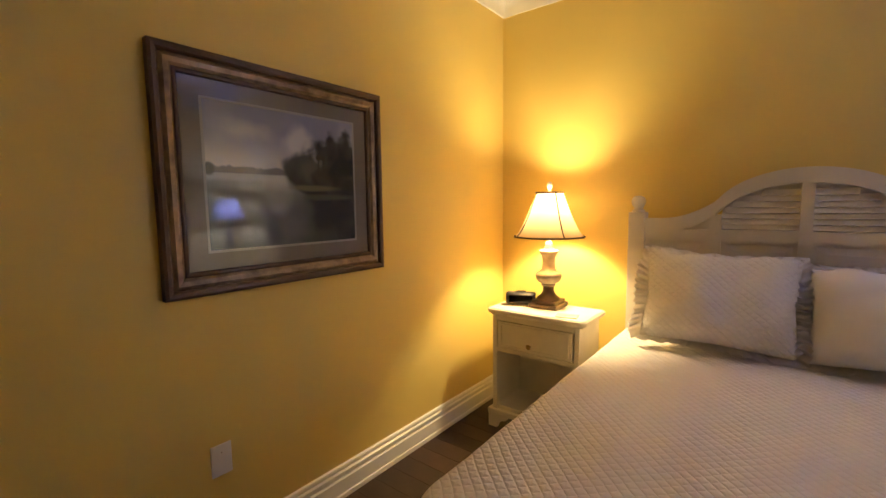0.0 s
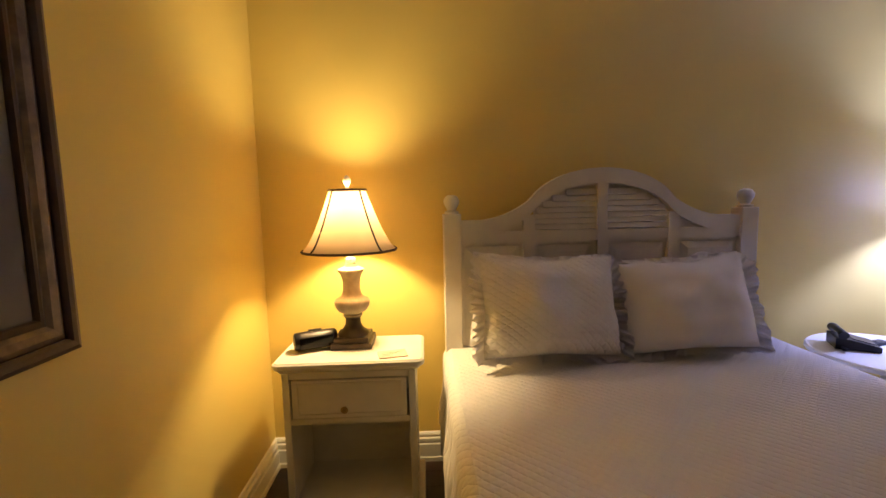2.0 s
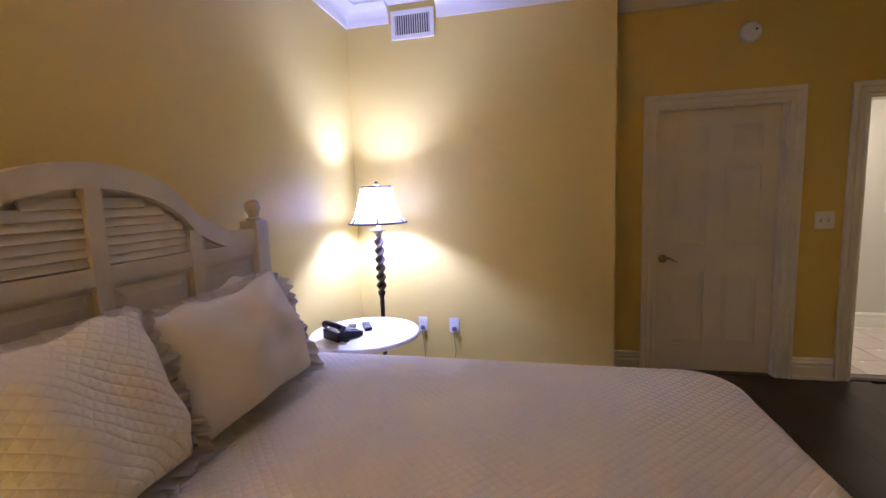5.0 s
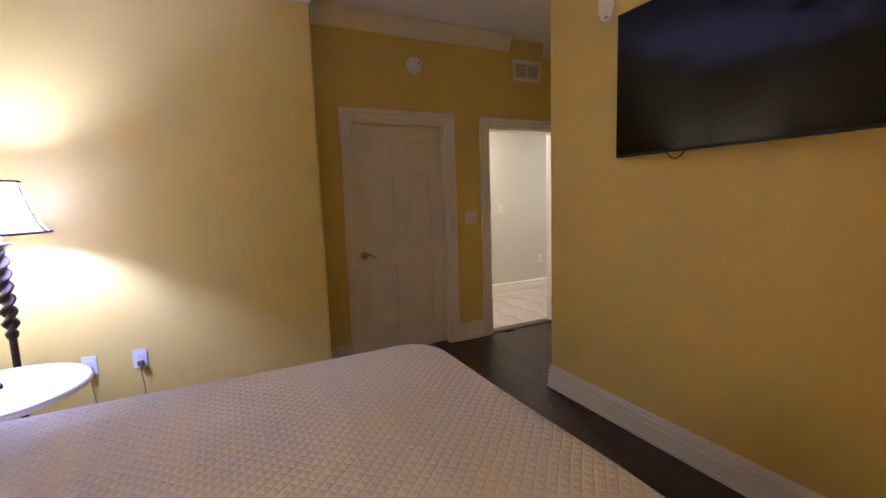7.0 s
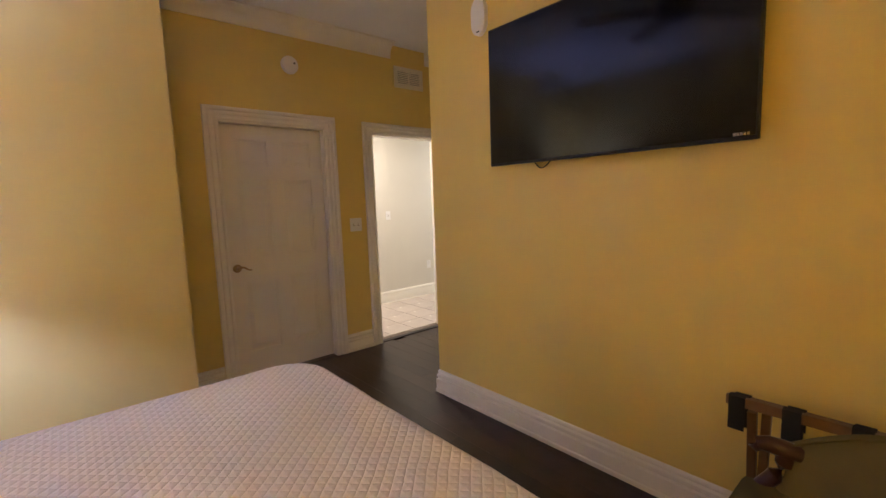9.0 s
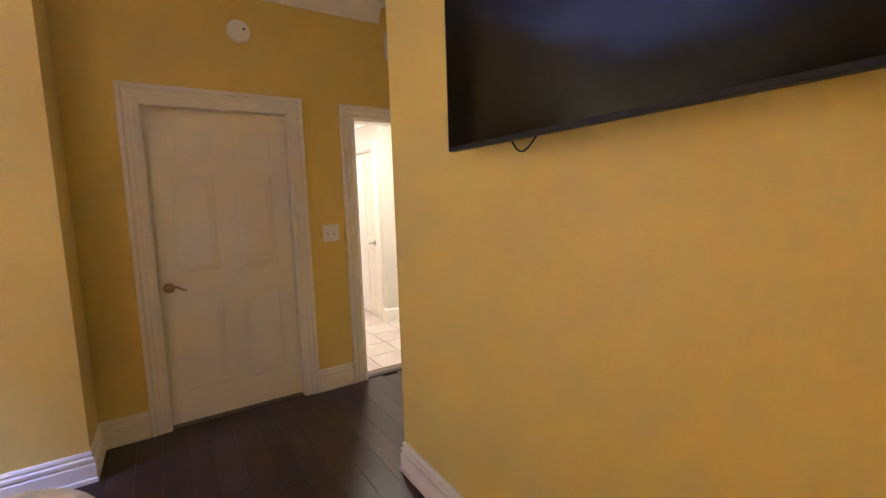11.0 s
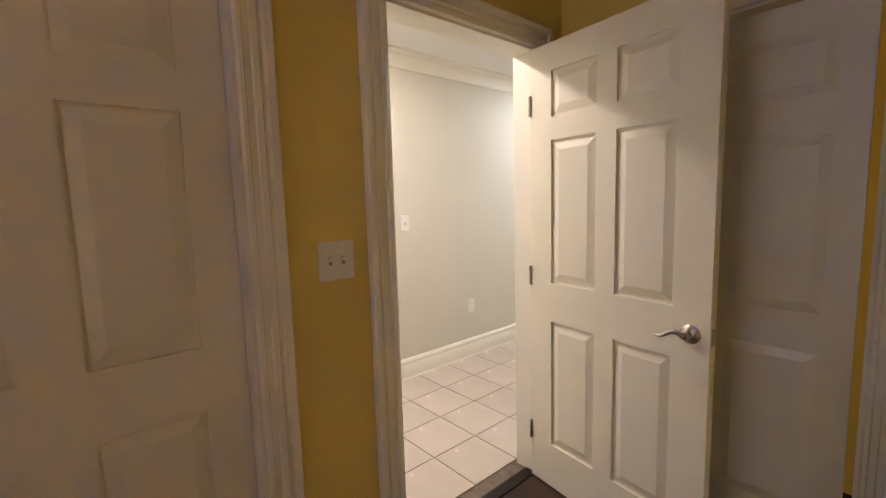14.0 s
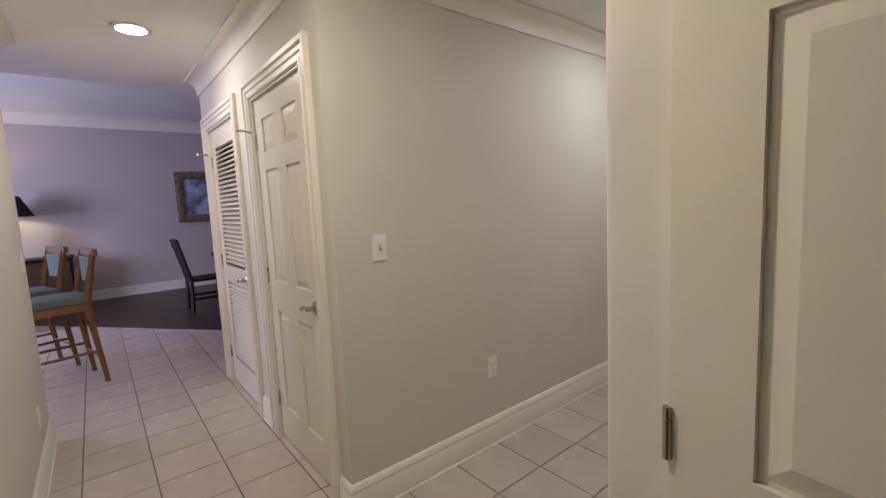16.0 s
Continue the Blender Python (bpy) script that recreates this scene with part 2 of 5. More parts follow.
M_URN = material("cream_ceramic_urn", (0.44, 0.36, 0.25), 0.4, vary=0.16, scale=20)
M_BRONZE = material("dark_bronze", (0.075, 0.05, 0.032), 0.4, 0.3, vary=0.2, scale=18)
M_WALNUT = material("walnut_frame_wood", (0.075, 0.034, 0.016), 0.42, vary=0.2, scale=12, fine=0.2)
M_SILVERW = material("silvered_frame_wood", (0.30, 0.21, 0.13), 0.36, 0.3, vary=0.3, scale=16, fine=0.2)
M_MAT = material("taupe_mat_board", (0.34, 0.28, 0.20), 0.9, vary=0.03)
M_BEVEL = material("white_mat_bevel", (0.66, 0.60, 0.48), 0.9)
M_PAINT = painting("lake_painting")
M_PANE = glass_pane("picture_glass")
# rack wood set darker, with the shade of its corner in the colour
M_RACK = material("oak_rack_wood", (0.17, 0.085, 0.03), 0.4, vary=0.15, scale=14, fine=0.15)
M_STRAP = material("black_webbing", (0.012, 0.010, 0.010), 0.9)
M_MAHOG = material("mahogany_wood", (0.055, 0.016, 0.008), 0.3, vary=0.2, scale=12)
# cloth colour lowered to include the shade the armchair stands in
M_SAGE = material("sage_upholstery", (0.125, 0.105, 0.045), 0.9, vary=0.08, scale=9, fine=0.4, fine_scale=200, spec=0.1)
M_STOOLW = material("honey_stool_wood", (0.26, 0.11, 0.04), 0.35, vary=0.15, scale=12)
M_STOOLF = material("green_stool_fabric", (0.15, 0.19, 0.16), 0.9, vary=0.12, scale=30, fine=0.3)
M_DINE = material("black_brown_wood", (0.02, 0.012, 0.010), 0.5, vary=0.1, spec=0.25)
M_LIVWALL = material("grey_living_wall", (0.52, 0.47, 0.42), 0.65, vary=0.02, scale=1.5, fine=0.2)
M_LIT = glow("downlight_lens", (1.0, 0.9, 0.78), 14)
M_NOTE = material("cream_card", (0.60, 0.50, 0.36), 0.7, vary=0.16, scale=30)
M_CORD = material("grey_cord", (0.16, 0.14, 0.11), 0.6)


# ---- mesh helpers ----
def box(bm, x0, x1, y0, y1, z0, z1, bevel=0.0):
    vs = [bm.verts.new((x, y, z)) for x in (x0, x1) for y in (y0, y1) for z in (z0, z1)]
    fs = [(0, 1, 3, 2), (4, 6, 7, 5), (0, 4, 5, 1), (2, 3, 7, 6), (0, 2, 6, 4), (1, 5, 7, 3)]
    faces = [bm.faces.new([vs[i] for i in f]) for f in fs]
    if bevel:
        es = list({e for f in faces for e in f.edges})
        bmesh.ops.bevel(bm, geom=es, offset=bevel, segments=2, affect="EDGES", profile=0.6)
    return bm


def B(*a, bevel=0.0):
    return box(bmesh.new(), *a, bevel=bevel)


def lathe(bm, prof, seg=40, cx=0.0, cy=0.0, close=True):
    rings = []
    for r, z in prof:
        rings.append([bm.verts.new((cx + r * math.cos(2 * math.pi * k / seg), cy + r * math.sin(2 * math.pi * k / seg), z)) for k in range(seg)])
    for a, b in zip(rings, rings[1:]):
        for k in range(seg):
            bm.faces.new((a[k], a[(k + 1) % seg], b[(k + 1) % seg], b[k]))
    if close:
        bm.faces.new(rings[0][::-1])
        bm.faces.new(rings[-1])
    return bm


def tube(bm, pts, r, seg=8):
    rings = []
    for i, p in enumerate(pts):
        a, b = Vector(pts[max(0, i - 1)]), Vector(pts[min(len(pts) - 1, i + 1)])
        d = (b - a).normalized()
        s = d.cross(Vector((0, 0, 1)) if abs(d.z) < 0.9 else Vector((1, 0, 0))).normalized()
        u = s.cross(d)
        rad = r[i] if isinstance(r, (list, tuple)) else r
        rings.append([bm.verts.new(Vector(p) + rad * (s * math.cos(2 * math.pi * k / seg) + u * math.sin(2 * math.pi * k / seg))) for k in range(seg)])
    for a, b in zip(rings, rings[1:]):
        for k in range(seg):
            bm.faces.new((a[k], a[(k + 1) % seg], b[(k + 1) % seg], b[k]))
    bm.faces.new(rings[0][::-1])
    bm.faces.new(rings[-1])
    return bm


def prism(bm, outline, y0, y1):
    """A plate with that outline in X and Z, from y0 to y1."""
    a = [bm.verts.new((x, y0, z)) for x, z in outline]
    b = [bm.verts.new((x, y1, z)) for x, z in outline]
    bm.faces.new(a)
    bm.faces.new(b[::-1])
    n = len(a)
    for k in range(n):
        bm.faces.new((a[k], b[k], b[(k + 1) % n], a[(k + 1) % n]))
    return bm


def sweep(bm, profile, line, closed=False):
    """A moulding along a plan line with the room on its left; profile: (out from the wall, height), mitred at corners."""
    pts = [Vector(p) for p in line]
    n = len(pts)
    cols = []
    for i, p in enumerate(pts):
        before = (p - pts[i - 1]).normalized() if (i or closed) else None
        after = (pts[(i + 1) % n] - p).normalized() if (i < n - 1 or closed) else None
        n1 = Vector((-before.y, before.x)) if before else None
        n2 = Vector((-after.y, after.x)) if after else None
        off = n2 if n1 is None else n1 if n2 is None else (n1 + n2) / (1 + n1.dot(n2))
        cols.append([bm.verts.new((p.x + off.x * o, p.y + off.y * o, z)) for o, z in profile])
    m = len(profile)
    for i in range(n if closed else n - 1):
        a, b = cols[i], cols[(i + 1) % n]
        for k in range(m):
            bm.faces.new((a[k], b[k], b[(k + 1) % m], a[(k + 1) % m]))
    if not closed:
        bm.faces.new(cols[0])
        bm.faces.new(cols[-1][::-1])
    return bm


def finish(bm, name, mat, smooth=False):
    bmesh.ops.recalc_face_normals(bm, faces=bm.faces)
    me = bpy.data.meshes.new(name)
    bm.to_mesh(me)
    bm.free()
    me.materials.append(mat)
    if smooth:
        me.shade_smooth()
        me.set_sharp_from_angle(angle=radians(38))
    return me


def part(name, bm, mat, parent, label="", smooth=False, m=None):
    ob = new(name, finish(bm, name, mat, smooth))
    ob.parent = parent
    if m is not None:
        ob.matrix_basis = m
    if label:
        tagged(ob, label)
    return ob


def structure(name, bm, mat, label="", category="", smooth=False):
    return tagged(new(name, finish(bm, name, mat, smooth)), label, category, "", "structure")


def thing(name, m, label, category, group=""):
    ob = new(name)
    ob.empty_display_size = 0.1
    ob.matrix_basis = m
    return tagged(ob, label, category, group)


def solo(name, bm, mat, label, category, m=None, smooth=False, group=""):
    ob = new(name, finish(bm, name, mat, smooth))
    if m is not None:
        ob.matrix_basis = m
    return tagged(ob, label, category, group)


# ---- the shell ----
CEIL, HCEIL = 2.92, 2.46
SW = -3.38          # wall with the television
structure("wall_west", B(-0.12, 0, SW - 0.12, 0.12, 0, CEIL), M_WALL, "golden yellow painted wall", "wall")
structure("wall_north", B(0, 4.04, 0, 0.12, 0, CEIL), M_WALL, "golden yellow painted wall behind the bed", "wall")
structure("wall_east", B(4.04, 4.40, -1.98, 0.12, 0, CEIL), M_WALL, "pale yellow painted wall beside the floor lamp", "wall")
structure("wall_south", B(0, 3.14, SW - 0.12, SW, 0, CEIL), M_WALL, "golden yellow painted wall under the television", "wall")
structure("wall_passage", B(3.02, 3.14, -4.84, SW - 0.12, 0, CEIL), M_WALL, "yellow painted wall of the passage", "wall")

D1 = (-3.205, -2.335, 2.07)
D2 = (-4.515, -3.685, 2.06)
bm = bmesh.new()
for y0, y1, z0 in ((-1.98, D1[1], 0), (D1[1], D1[0], D1[2]), (D1[0], D2[1], 0), (D2[1], D2[0], D2[2]), (D2[0], -4.84, 0)):
    box(bm, 4.40, 4.50, y1, y0, z0, CEIL)
structure("wall_doors", bm, M_WALL, "yellow painted wall with two doorways", "wall")
bm = bmesh.new()
for y0, y1, z0 in ((-3.43, D2[1], 0), (D2[1], D2[0], D2[2]), (D2[0], -7.1, 0)):
    box(bm, 4.50, 4.52, y1, y0, z0, HCEIL)
structure("wall_corridor_west", bm, M_HALLWALL, "beige painted corridor wall", "wall")
CL = (3.255, 4.18, 2.04)
bm = bmesh.new()
for x0, x1, z0 in ((3.14, CL[0], 0), (CL[0], CL[1], CL[2]), (CL[1], 4.40, 0)):
    box(bm, x0, x1, -4.84, -4.72, z0, CEIL)
structure("wall_closet", bm, M_WALL, "yellow painted wall with the closet doorway", "wall")
structure("wall_closet_back", B(3.02, 4.40, -5.5, -5.4, 0, CEIL), M_WALL, "dim back wall of the closet", "wall")
structure("ceiling", B(-0.12, 4.50, -5.5, 0.12, CEIL, CEIL + 0.1), M_CEIL, "white painted bedroom ceiling", "ceiling")
structure("wall_room_behind_door", B(5.4, 5.5, -3.31, -1.9, 0, 2.6), M_HALLWALL, "plain wall behind the closed door", "wall")

# corridor, hall and living room
F, HY, LY, HE = 5.815, -4.56, -3.43, 7.75
DA, DB = (6.02, 6.80, 2.05), (7.20, 8.00, 2.05)
structure("wall_corridor_east", B(F, F + 0.1, -7.1, HY - 0.1, 0, HCEIL), M_HALLWALL, "beige painted corridor wall", "wall")
bm = bmesh.new()
for x0, x1, z0 in ((F, DA[0], 0), (DA[0], DA[1], DA[2]), (DA[1], DB[0], 0), (DB[0], DB[1], DB[2]), (DB[1], 8.16, 0)):
    box(bm, x0, x1, HY - 0.1, HY, z0, HCEIL)
structure("wall_hall_doors", bm, M_HALLWALL, "beige painted hall wall with two doors", "wall")
structure("wall_hall_closets", B(F + 0.1, 8.16, -5.4, -5.3, 0, HCEIL), M_HALLWALL, "plain back wall of the hall closets", "wall")
structure("wall_hall_north", B(4.52, HE, LY, LY + 0.12, 0, HCEIL), M_HALLWALL, "beige painted hall wall", "wall")
structure("wall_corridor_end", B(4.52, F, -7.2, -7.1, 0, HCEIL), M_HALLWALL, "beige painted end wall of the corridor", "wall")
structure("ceiling_hall", B(4.50, 8.5, -7.2, LY + 0.12, HCEIL, HCEIL + 0.08), M_CEIL, "white painted hall ceiling", "ceiling")
structure("wall_living_east", B(13.55, 13.67, -9.0, 0.0, 0, 3.1), M_LIVWALL, "grey-beige painted living room wall", "wall")
structure("wall_living_south", B(8.1, 13.55, -9.1, -9.0, 0, 3.1), M_LIVWALL, "grey-beige painted living room wall", "wall")
structure("wall_living_side", B(8.06, 8.16, -9.0, -4.66, 0, 3.1), M_LIVWALL, "grey-beige painted living room wall", "wall")
bm = bmesh.new()
for x0, x1, z0, z1 in ((HE, 10.1, 0, 3.1), (10.1, 11.9, 0, 0.7), (10.1, 11.9, 2.5, 3.1), (11.9, 13.55, 0, 3.1)):
    box(bm, x0, x1, 0.0, 0.12, z0, z1)
structure("wall_living_north", bm, M_LIVWALL, "grey-beige living room wall with a window", "wall")
structure("wall_kitchen_side", B(HE - 0.12, HE, LY + 0.12, 0.12, 0, 3.1), M_LIVWALL, "plain wall beside the hall", "wall")
structure("ceiling_living", B(HE - 0.12, 13.67, -9.1, 0.12, 3.1, 3.2), M_CEIL, "white painted living room ceiling", "ceiling")
structure("wall_header", B(8.42, 8.5, -9.0, LY + 0.12, HCEIL + 0.08, 3.1), M_LIVWALL, "plain header above the hall opening", "wall")

BASE = [(0, 0), (0.024, 0), (0.024, 0.022), (0.019, 0.028), (0.019, 0.098), (0.014, 0.104), (0.0095, 0.106), (0.0095, 0.111), (0.016, 0.116), (0.016, 0.132), (0.010, 0.137), (0.005, 0.140), (0.005, 0.145), (0.011, 0.149), (0.009, 0.160), (0.003, 0.168), (0, 0.169)]
BASE_HALL = [(0, 0), (0.022, 0), (0.022, 0.004), (0.017, 0.008), (0.017, 0.112), (0.013, 0.118), (0.013, 0.124), (0.015, 0.128), (0.011, 0.146), (0.004, 0.158), (0, 0.160)]
for k, line in enumerate((
    [(4.40, D1[1] + 0.105), (4.40, -1.98), (4.04, -1.98), (4.04, 0), (0, 0), (0, SW), (3.14, SW), (3.14, -4.70)],
    [(4.40, D2[1] + 0.105), (4.40, D1[0] - 0.105)],
    [(F, -7.1), (F, HY), (5.915, HY)],
    [(6.905, HY), (7.095, HY)],
    [(HE, LY + 0.11), (HE, LY), (4.52, LY), (4.52, -3.585)],
    [(4.52, -4.625), (4.52, -7.1), (F, -7.1)],
    [(8.16, -9.0), (13.55, -9.0), (13.55, 0), (HE, 0)],
)):
    structure("baseboard_%d" % (k + 1), sweep(bmesh.new(), BASE_HALL if 2 <= k <= 5 else BASE, line), M_TRIM, "white stepped wooden baseboard", "baseboard", True)


def crown_profile(top, drop, out):
    pr = [(0, top - drop), (0.012, top - drop), (0.016, top - drop + 0.02)]
    for k in range(7):
        a = k / 6 * math.pi / 2
        pr.append((0.016 + (out - 0.03) * (1 - math.cos(a)), top - drop + 0.02 + (drop - 0.035) * math.sin(a)))
    return pr + [(out, top - 0.014), (out, top - 0.001), (0, top - 0.001)]


CROWN = crown_profile(CEIL, 0.13, 0.12)
for k, line in enumerate((
    [(4.40, -3.94), (4.40, -1.98), (4.04, -1.98), (4.04, -0.72)],
    [(4.04, -0.35), (4.04, 0), (0, 0), (0, SW), (3.14, SW), (3.14, -4.72), (4.40, -4.72), (4.40, -4.37)],
)):
    structure("crown_moulding_%d" % (k + 1), sweep(bmesh.new(), CROWN, line), M_TRIM, "white crown moulding", "crown moulding", True)
for k, line in enumerate(([(F, -7.1), (F, HY), (8.16, HY)], [(4.52, -7.1), (4.52, LY)][::-1], [(4.52, LY), (HE, LY)][::-1])):
    structure("crown_hall_%d" % (k + 1), sweep(bmesh.new(), crown_profile(HCEIL, 0.11, 0.10), line), M_TRIM, "white crown moulding of the hall", "crown moulding", True)
structure("crown_living", sweep(bmesh.new(), crown_profile(3.1, 0.2, 0.14), [(8.16, -9.0), (13.55, -9.0), (13.55, 0), (HE, 0)]), M_TRIM, "white crown moulding of the living room", "crown moulding", True)


# ---- doors ----
def casing(name, m, w, h, wide=0.10, label="white moulded door casing"):
    """Door casing round an opening w wide and h high, proud of a wall that faces -Y."""
    bm = bmesh.new()
    prof = [(0.0, 0.0), (0.0, 0.012), (0.006, 0.017), (0.017, 0.017), (0.021, 0.009), (0.038, 0.010), (0.042, 0.018), (0.058, 0.020), (0.063, 0.012), (0.070, 0.013), (0.075, 0.025), (wide - 0.005, 0.027), (wide, 0.021), (wide, 0.0)]
    cols = []
    for cx, cz, dx, dz in ((0, 0, -1, 0), (0, h, -1, 1), (w, h, 1, 1), (w, 0, 1, 0)):
        cols.append([bm.verts.new((cx + dx * o, -y, cz + dz * o)) for o, y in prof])
    for a, b in zip(cols, cols[1:]):
        for k in range(len(prof)):
            j = (k + 1) % len(prof)
            bm.faces.new((a[k], b[k], b[j], a[j]))
    bm.faces.new(cols[0])
    bm.faces.new(cols[-1])
    ob = tagged(new(name, finish(bm, name, M_TRIM, True)), label, "door casing", "", "structure")
    ob.matrix_basis = m
    return ob


def jamb(name, m, w, h, depth):
    bm = bmesh.new()
    t = 0.012
    box(bm, 0.0, t, -0.004, depth, 0, h)
    box(bm, w - t, w, -0.004, depth, 0, h)
    box(bm, t, w - t, -0.004, depth, h - t, h)
    ob = tagged(new(name, finish(bm, name, M_TRIM)), "white door jamb", "door jamb", "", "structure")
    ob.matrix_basis = m
    return ob


def raised(bm, x0, x1, z0, z1, y, out):
    """A raised field with sloping sides on the plane y; out is the way it stands proud."""
    s = 0.042
    a = [bm.verts.new(v) for v in ((x0, y, z0), (x1, y, z0), (x1, y, z1), (x0, y, z1))]
    q = [bm.verts.new(v) for v in ((x0 + 0.008, y, z0 + 0.008), (x1 - 0.008, y, z0 + 0.008), (x1 - 0.008, y, z1 - 0.008), (x0 + 0.008, y, z1 - 0.008))]
    b = [bm.verts.new(v) for v in ((x0 + s, y + out, z0 + s), (x1 - s, y + out, z0 + s), (x1 - s, y + out, z1 - s), (x0 + s, y + out, z1 - s))]
    for k in range(4):
        j = (k + 1) % 4
        bm.faces.new((a[k], a[j], q[j], q[k]))
        bm.faces.new((q[k], q[j], b[j], b[k]))
    bm.faces.new(b)
    return bm


def lever(parent, x, z, y, out, way):
    """A lever handle on the face y; out: -1 or 1; way: the side that the lever points to."""
    bm = lathe(bmesh.new(), [(0.001, 0), (0.033, 0), (0.033, 0.006), (0.026, 0.012), (0.013, 0.016), (0.012, 0.045), (0.001, 0.047)], 24)
    h = part("handle", bm, M_METAL, parent, "brushed nickel lever handle", True, Matrix.Translation((x, y, z)) @ pose(0, 0, 0, 90 if out < 0 else -90))
    pts, rad = [], []
    for k in range(11):
        u = k / 10
        pts.append((x + way * 0.098 * u, y + out * (0.042 + 0.006 * math.sin(u * 3)), z + 0.014 * math.sin(u * 5.2) - 0.004))
        rad.append(0.010 - 0.0045 * u)
    lv = part("lever", tube(bmesh.new(), pts, rad, 10), M_METAL, h, "", True)
    lv.matrix_parent_inverse = h.matrix_basis.inverted()
    return h


def six_panel(name, m, w, h, label, handle_x, handle_z=0.92, way=1, sides=(-1, 1), hinge_x=None, st=0.114, mid=0.122):
    """A six-panel door leaf: X along its width from the hinge, Y through it, Z up."""
    door = thing(name, m, label, "door")
    t, g = 0.018, 0.011
    xs = [(st, w / 2 - mid / 2), (w / 2 + mid / 2, w - st)]
    zs = [(0.22, 0.82), (1.0, 1.635), (1.735, h - 0.115)]
    bm = bmesh.new()
    box(bm, 0.001, w - 0.001, -t + g, t - g, 0.01, h - 0.002)
    for s in (-1, 1):
        y0, y1 = sorted((s * (t - g), s * t))
        for x0, x1 in ((0, st), (xs[0][1], xs[1][0]), (w - st, w)):
            box(bm, x0, x1, y0, y1, 0.008, h)
        for z0, z1 in ((0.008, zs[0][0]), (zs[0][1], zs[1][0]), (zs[1][1], zs[2][0]), (zs[2][1], h)):
            for x0, x1 in xs:
                box(bm, x0, x1, y0, y1, z0, z1)
    part("slab", bm, M_DOOR, door)
    for s in sides:
        for x0, x1 in xs:
            for z0, z1 in zs:
                part("panel", raised(bmesh.new(), x0 + 0.001, x1 - 0.001, z0 + 0.001, z1 - 0.001, s * (t - g + 0.0006), s * 0.009), M_DOOR, door)
    for s in sides:
        lever(door, handle_x, handle_z, s * t, s, way)
    if hinge_x is not None:
        part("latch_plate", B(w, w + 0.0015, -0.012, 0.012, handle_z - 0.03, handle_z + 0.03), M_METAL, door, "nickel latch plate")
        for z in (0.25, 1.02, 1.80):
            part("hinge", lathe(bmesh.new(), [(0.007, z - 0.045), (0.007, z + 0.045)], 10, hinge_x, sides[0] * (t + 0.004)), M_METAL, door, "nickel hinge", True)
    return door


# closed door and open door of the bedroom (walls that face -X: local X runs along -Y)
def on_x(x, y):
    return pose(x, y, 0, 0, 0, -90)


casing("door_casing_1", on_x(4.40, D1[1]), D1[1] - D1[0], D1[2])
jamb("door_jamb_1", on_x(4.40, D1[1]), D1[1] - D1[0], D1[2], 0.10)
closed_door = six_panel("bedroom_door", on_x(4.478, D1[1] - 0.014), D1[1] - D1[0] - 0.028, D1[2] - 0.015, "closed white six-panel door with an antique brass lever", 0.056, 0.92, 1, (-1,))
for o in closed_door.children_recursive:
    if o.name.split(".")[0] in ("handle", "lever"):
        o.data.materials[0] = M_BRASS
        if o.name.startswith("handle"):
            tagged(o, "antique brass lever handle")
casing("door_casing_2", on_x(4.40, D2[1]), D2[1] - D2[0], D2[2])
jamb("door_jamb_2", on_x(4.40, D2[1]), D2[1] - D2[0], D2[2], 0.12)
structure("strike_plate", B(4.425, 4.465, D2[1] - 0.0135, D2[1] - 0.012, 0.88, 0.95), M_BRONZE, "dark metal strike plate on the jamb", "strike plate")
casing("door_casing_3", pose(4.52, D2[0], 0, 0, 0, 90), D2[1] - D2[0], D2[2])
leaf_a = math.degrees(math.atan2(0.112, -0.80))
six_panel("bedroom_entry_door", pose(4.402, -4.497, 0, 0, 0, leaf_a), 0.81, 2.045, "open white six-panel door standing into the bedroom", 0.748, 0.915, -1, (-1, 1), 0.0, 0.125, 0.088)
casing("door_casing_4", pose(CL[1], -4.72, 0, 0, 0, 180), CL[1] - CL[0], CL[2], 0.085)
closet = thing("closet_door", pose(CL[1] - 0.02, -4.77, 0, 0, 0, 180), "white panelled closet door, slightly ajar", "closet door")
jamb("door_jamb_4", pose(CL[1], -4.72, 0, 0, 0, 180), CL[1] - CL[0], CL[2], 0.12)
wdt = CL[1] - CL[0] - 0.06
bm = box(bmesh.new(), 0, wdt, -0.009, 0.015, 0.02, 2.02)
part("slab", bm, M_DOOR, closet)
for x0, x1 in ((0.08, wdt / 2 - 0.05), (wdt / 2 + 0.05, wdt - 0.08)):
    for z0, z1 in ((0.2, 0.82), (0.95, 1.58), (1.70, 1.92)):
        part("panel", raised(bmesh.new(), x0, x1, z0, z1, -0.0095, -0.008), M_DOOR, closet)
for name, (x0, x1, h) in (("5", DA), ("6", DB)):
    casing("door_casing_" + name, pose(x1, HY, 0, 0, 0, 180), x1 - x0, h)
    jamb("door_jamb_" + name, pose(x1, HY, 0, 0, 0, 180), x1 - x0, h, 0.10)
six_panel("hall_door", pose(DA[1] - 0.014, HY - 0.03, 0, 0, 0, 180), DA[1] - DA[0] - 0.028, 2.035, "closed white six-panel hall door with a nickel lever", 0.69, 0.93, -1, (-1,), 0.0)
louvre = thing("louvred_door", pose(DB[1] - 0.014, HY - 0.03, 0, 0, 0, 180), "closed white louvred closet door in the hall", "louvred door")
w = DB[1] - DB[0] - 0.028
bm = bmesh.new()
for x0, x1 in ((0, 0.11), (w - 0.11, w)):
    box(bm, x0, x1, -0.017, 0.017, 0.01, 2.035)
for z0, z1 in ((0.01, 0.22), (0.86, 0.99), (1.90, 2.035)):
    box(bm, 0.11, w - 0.11, -0.017, 0.017, z0, z1)
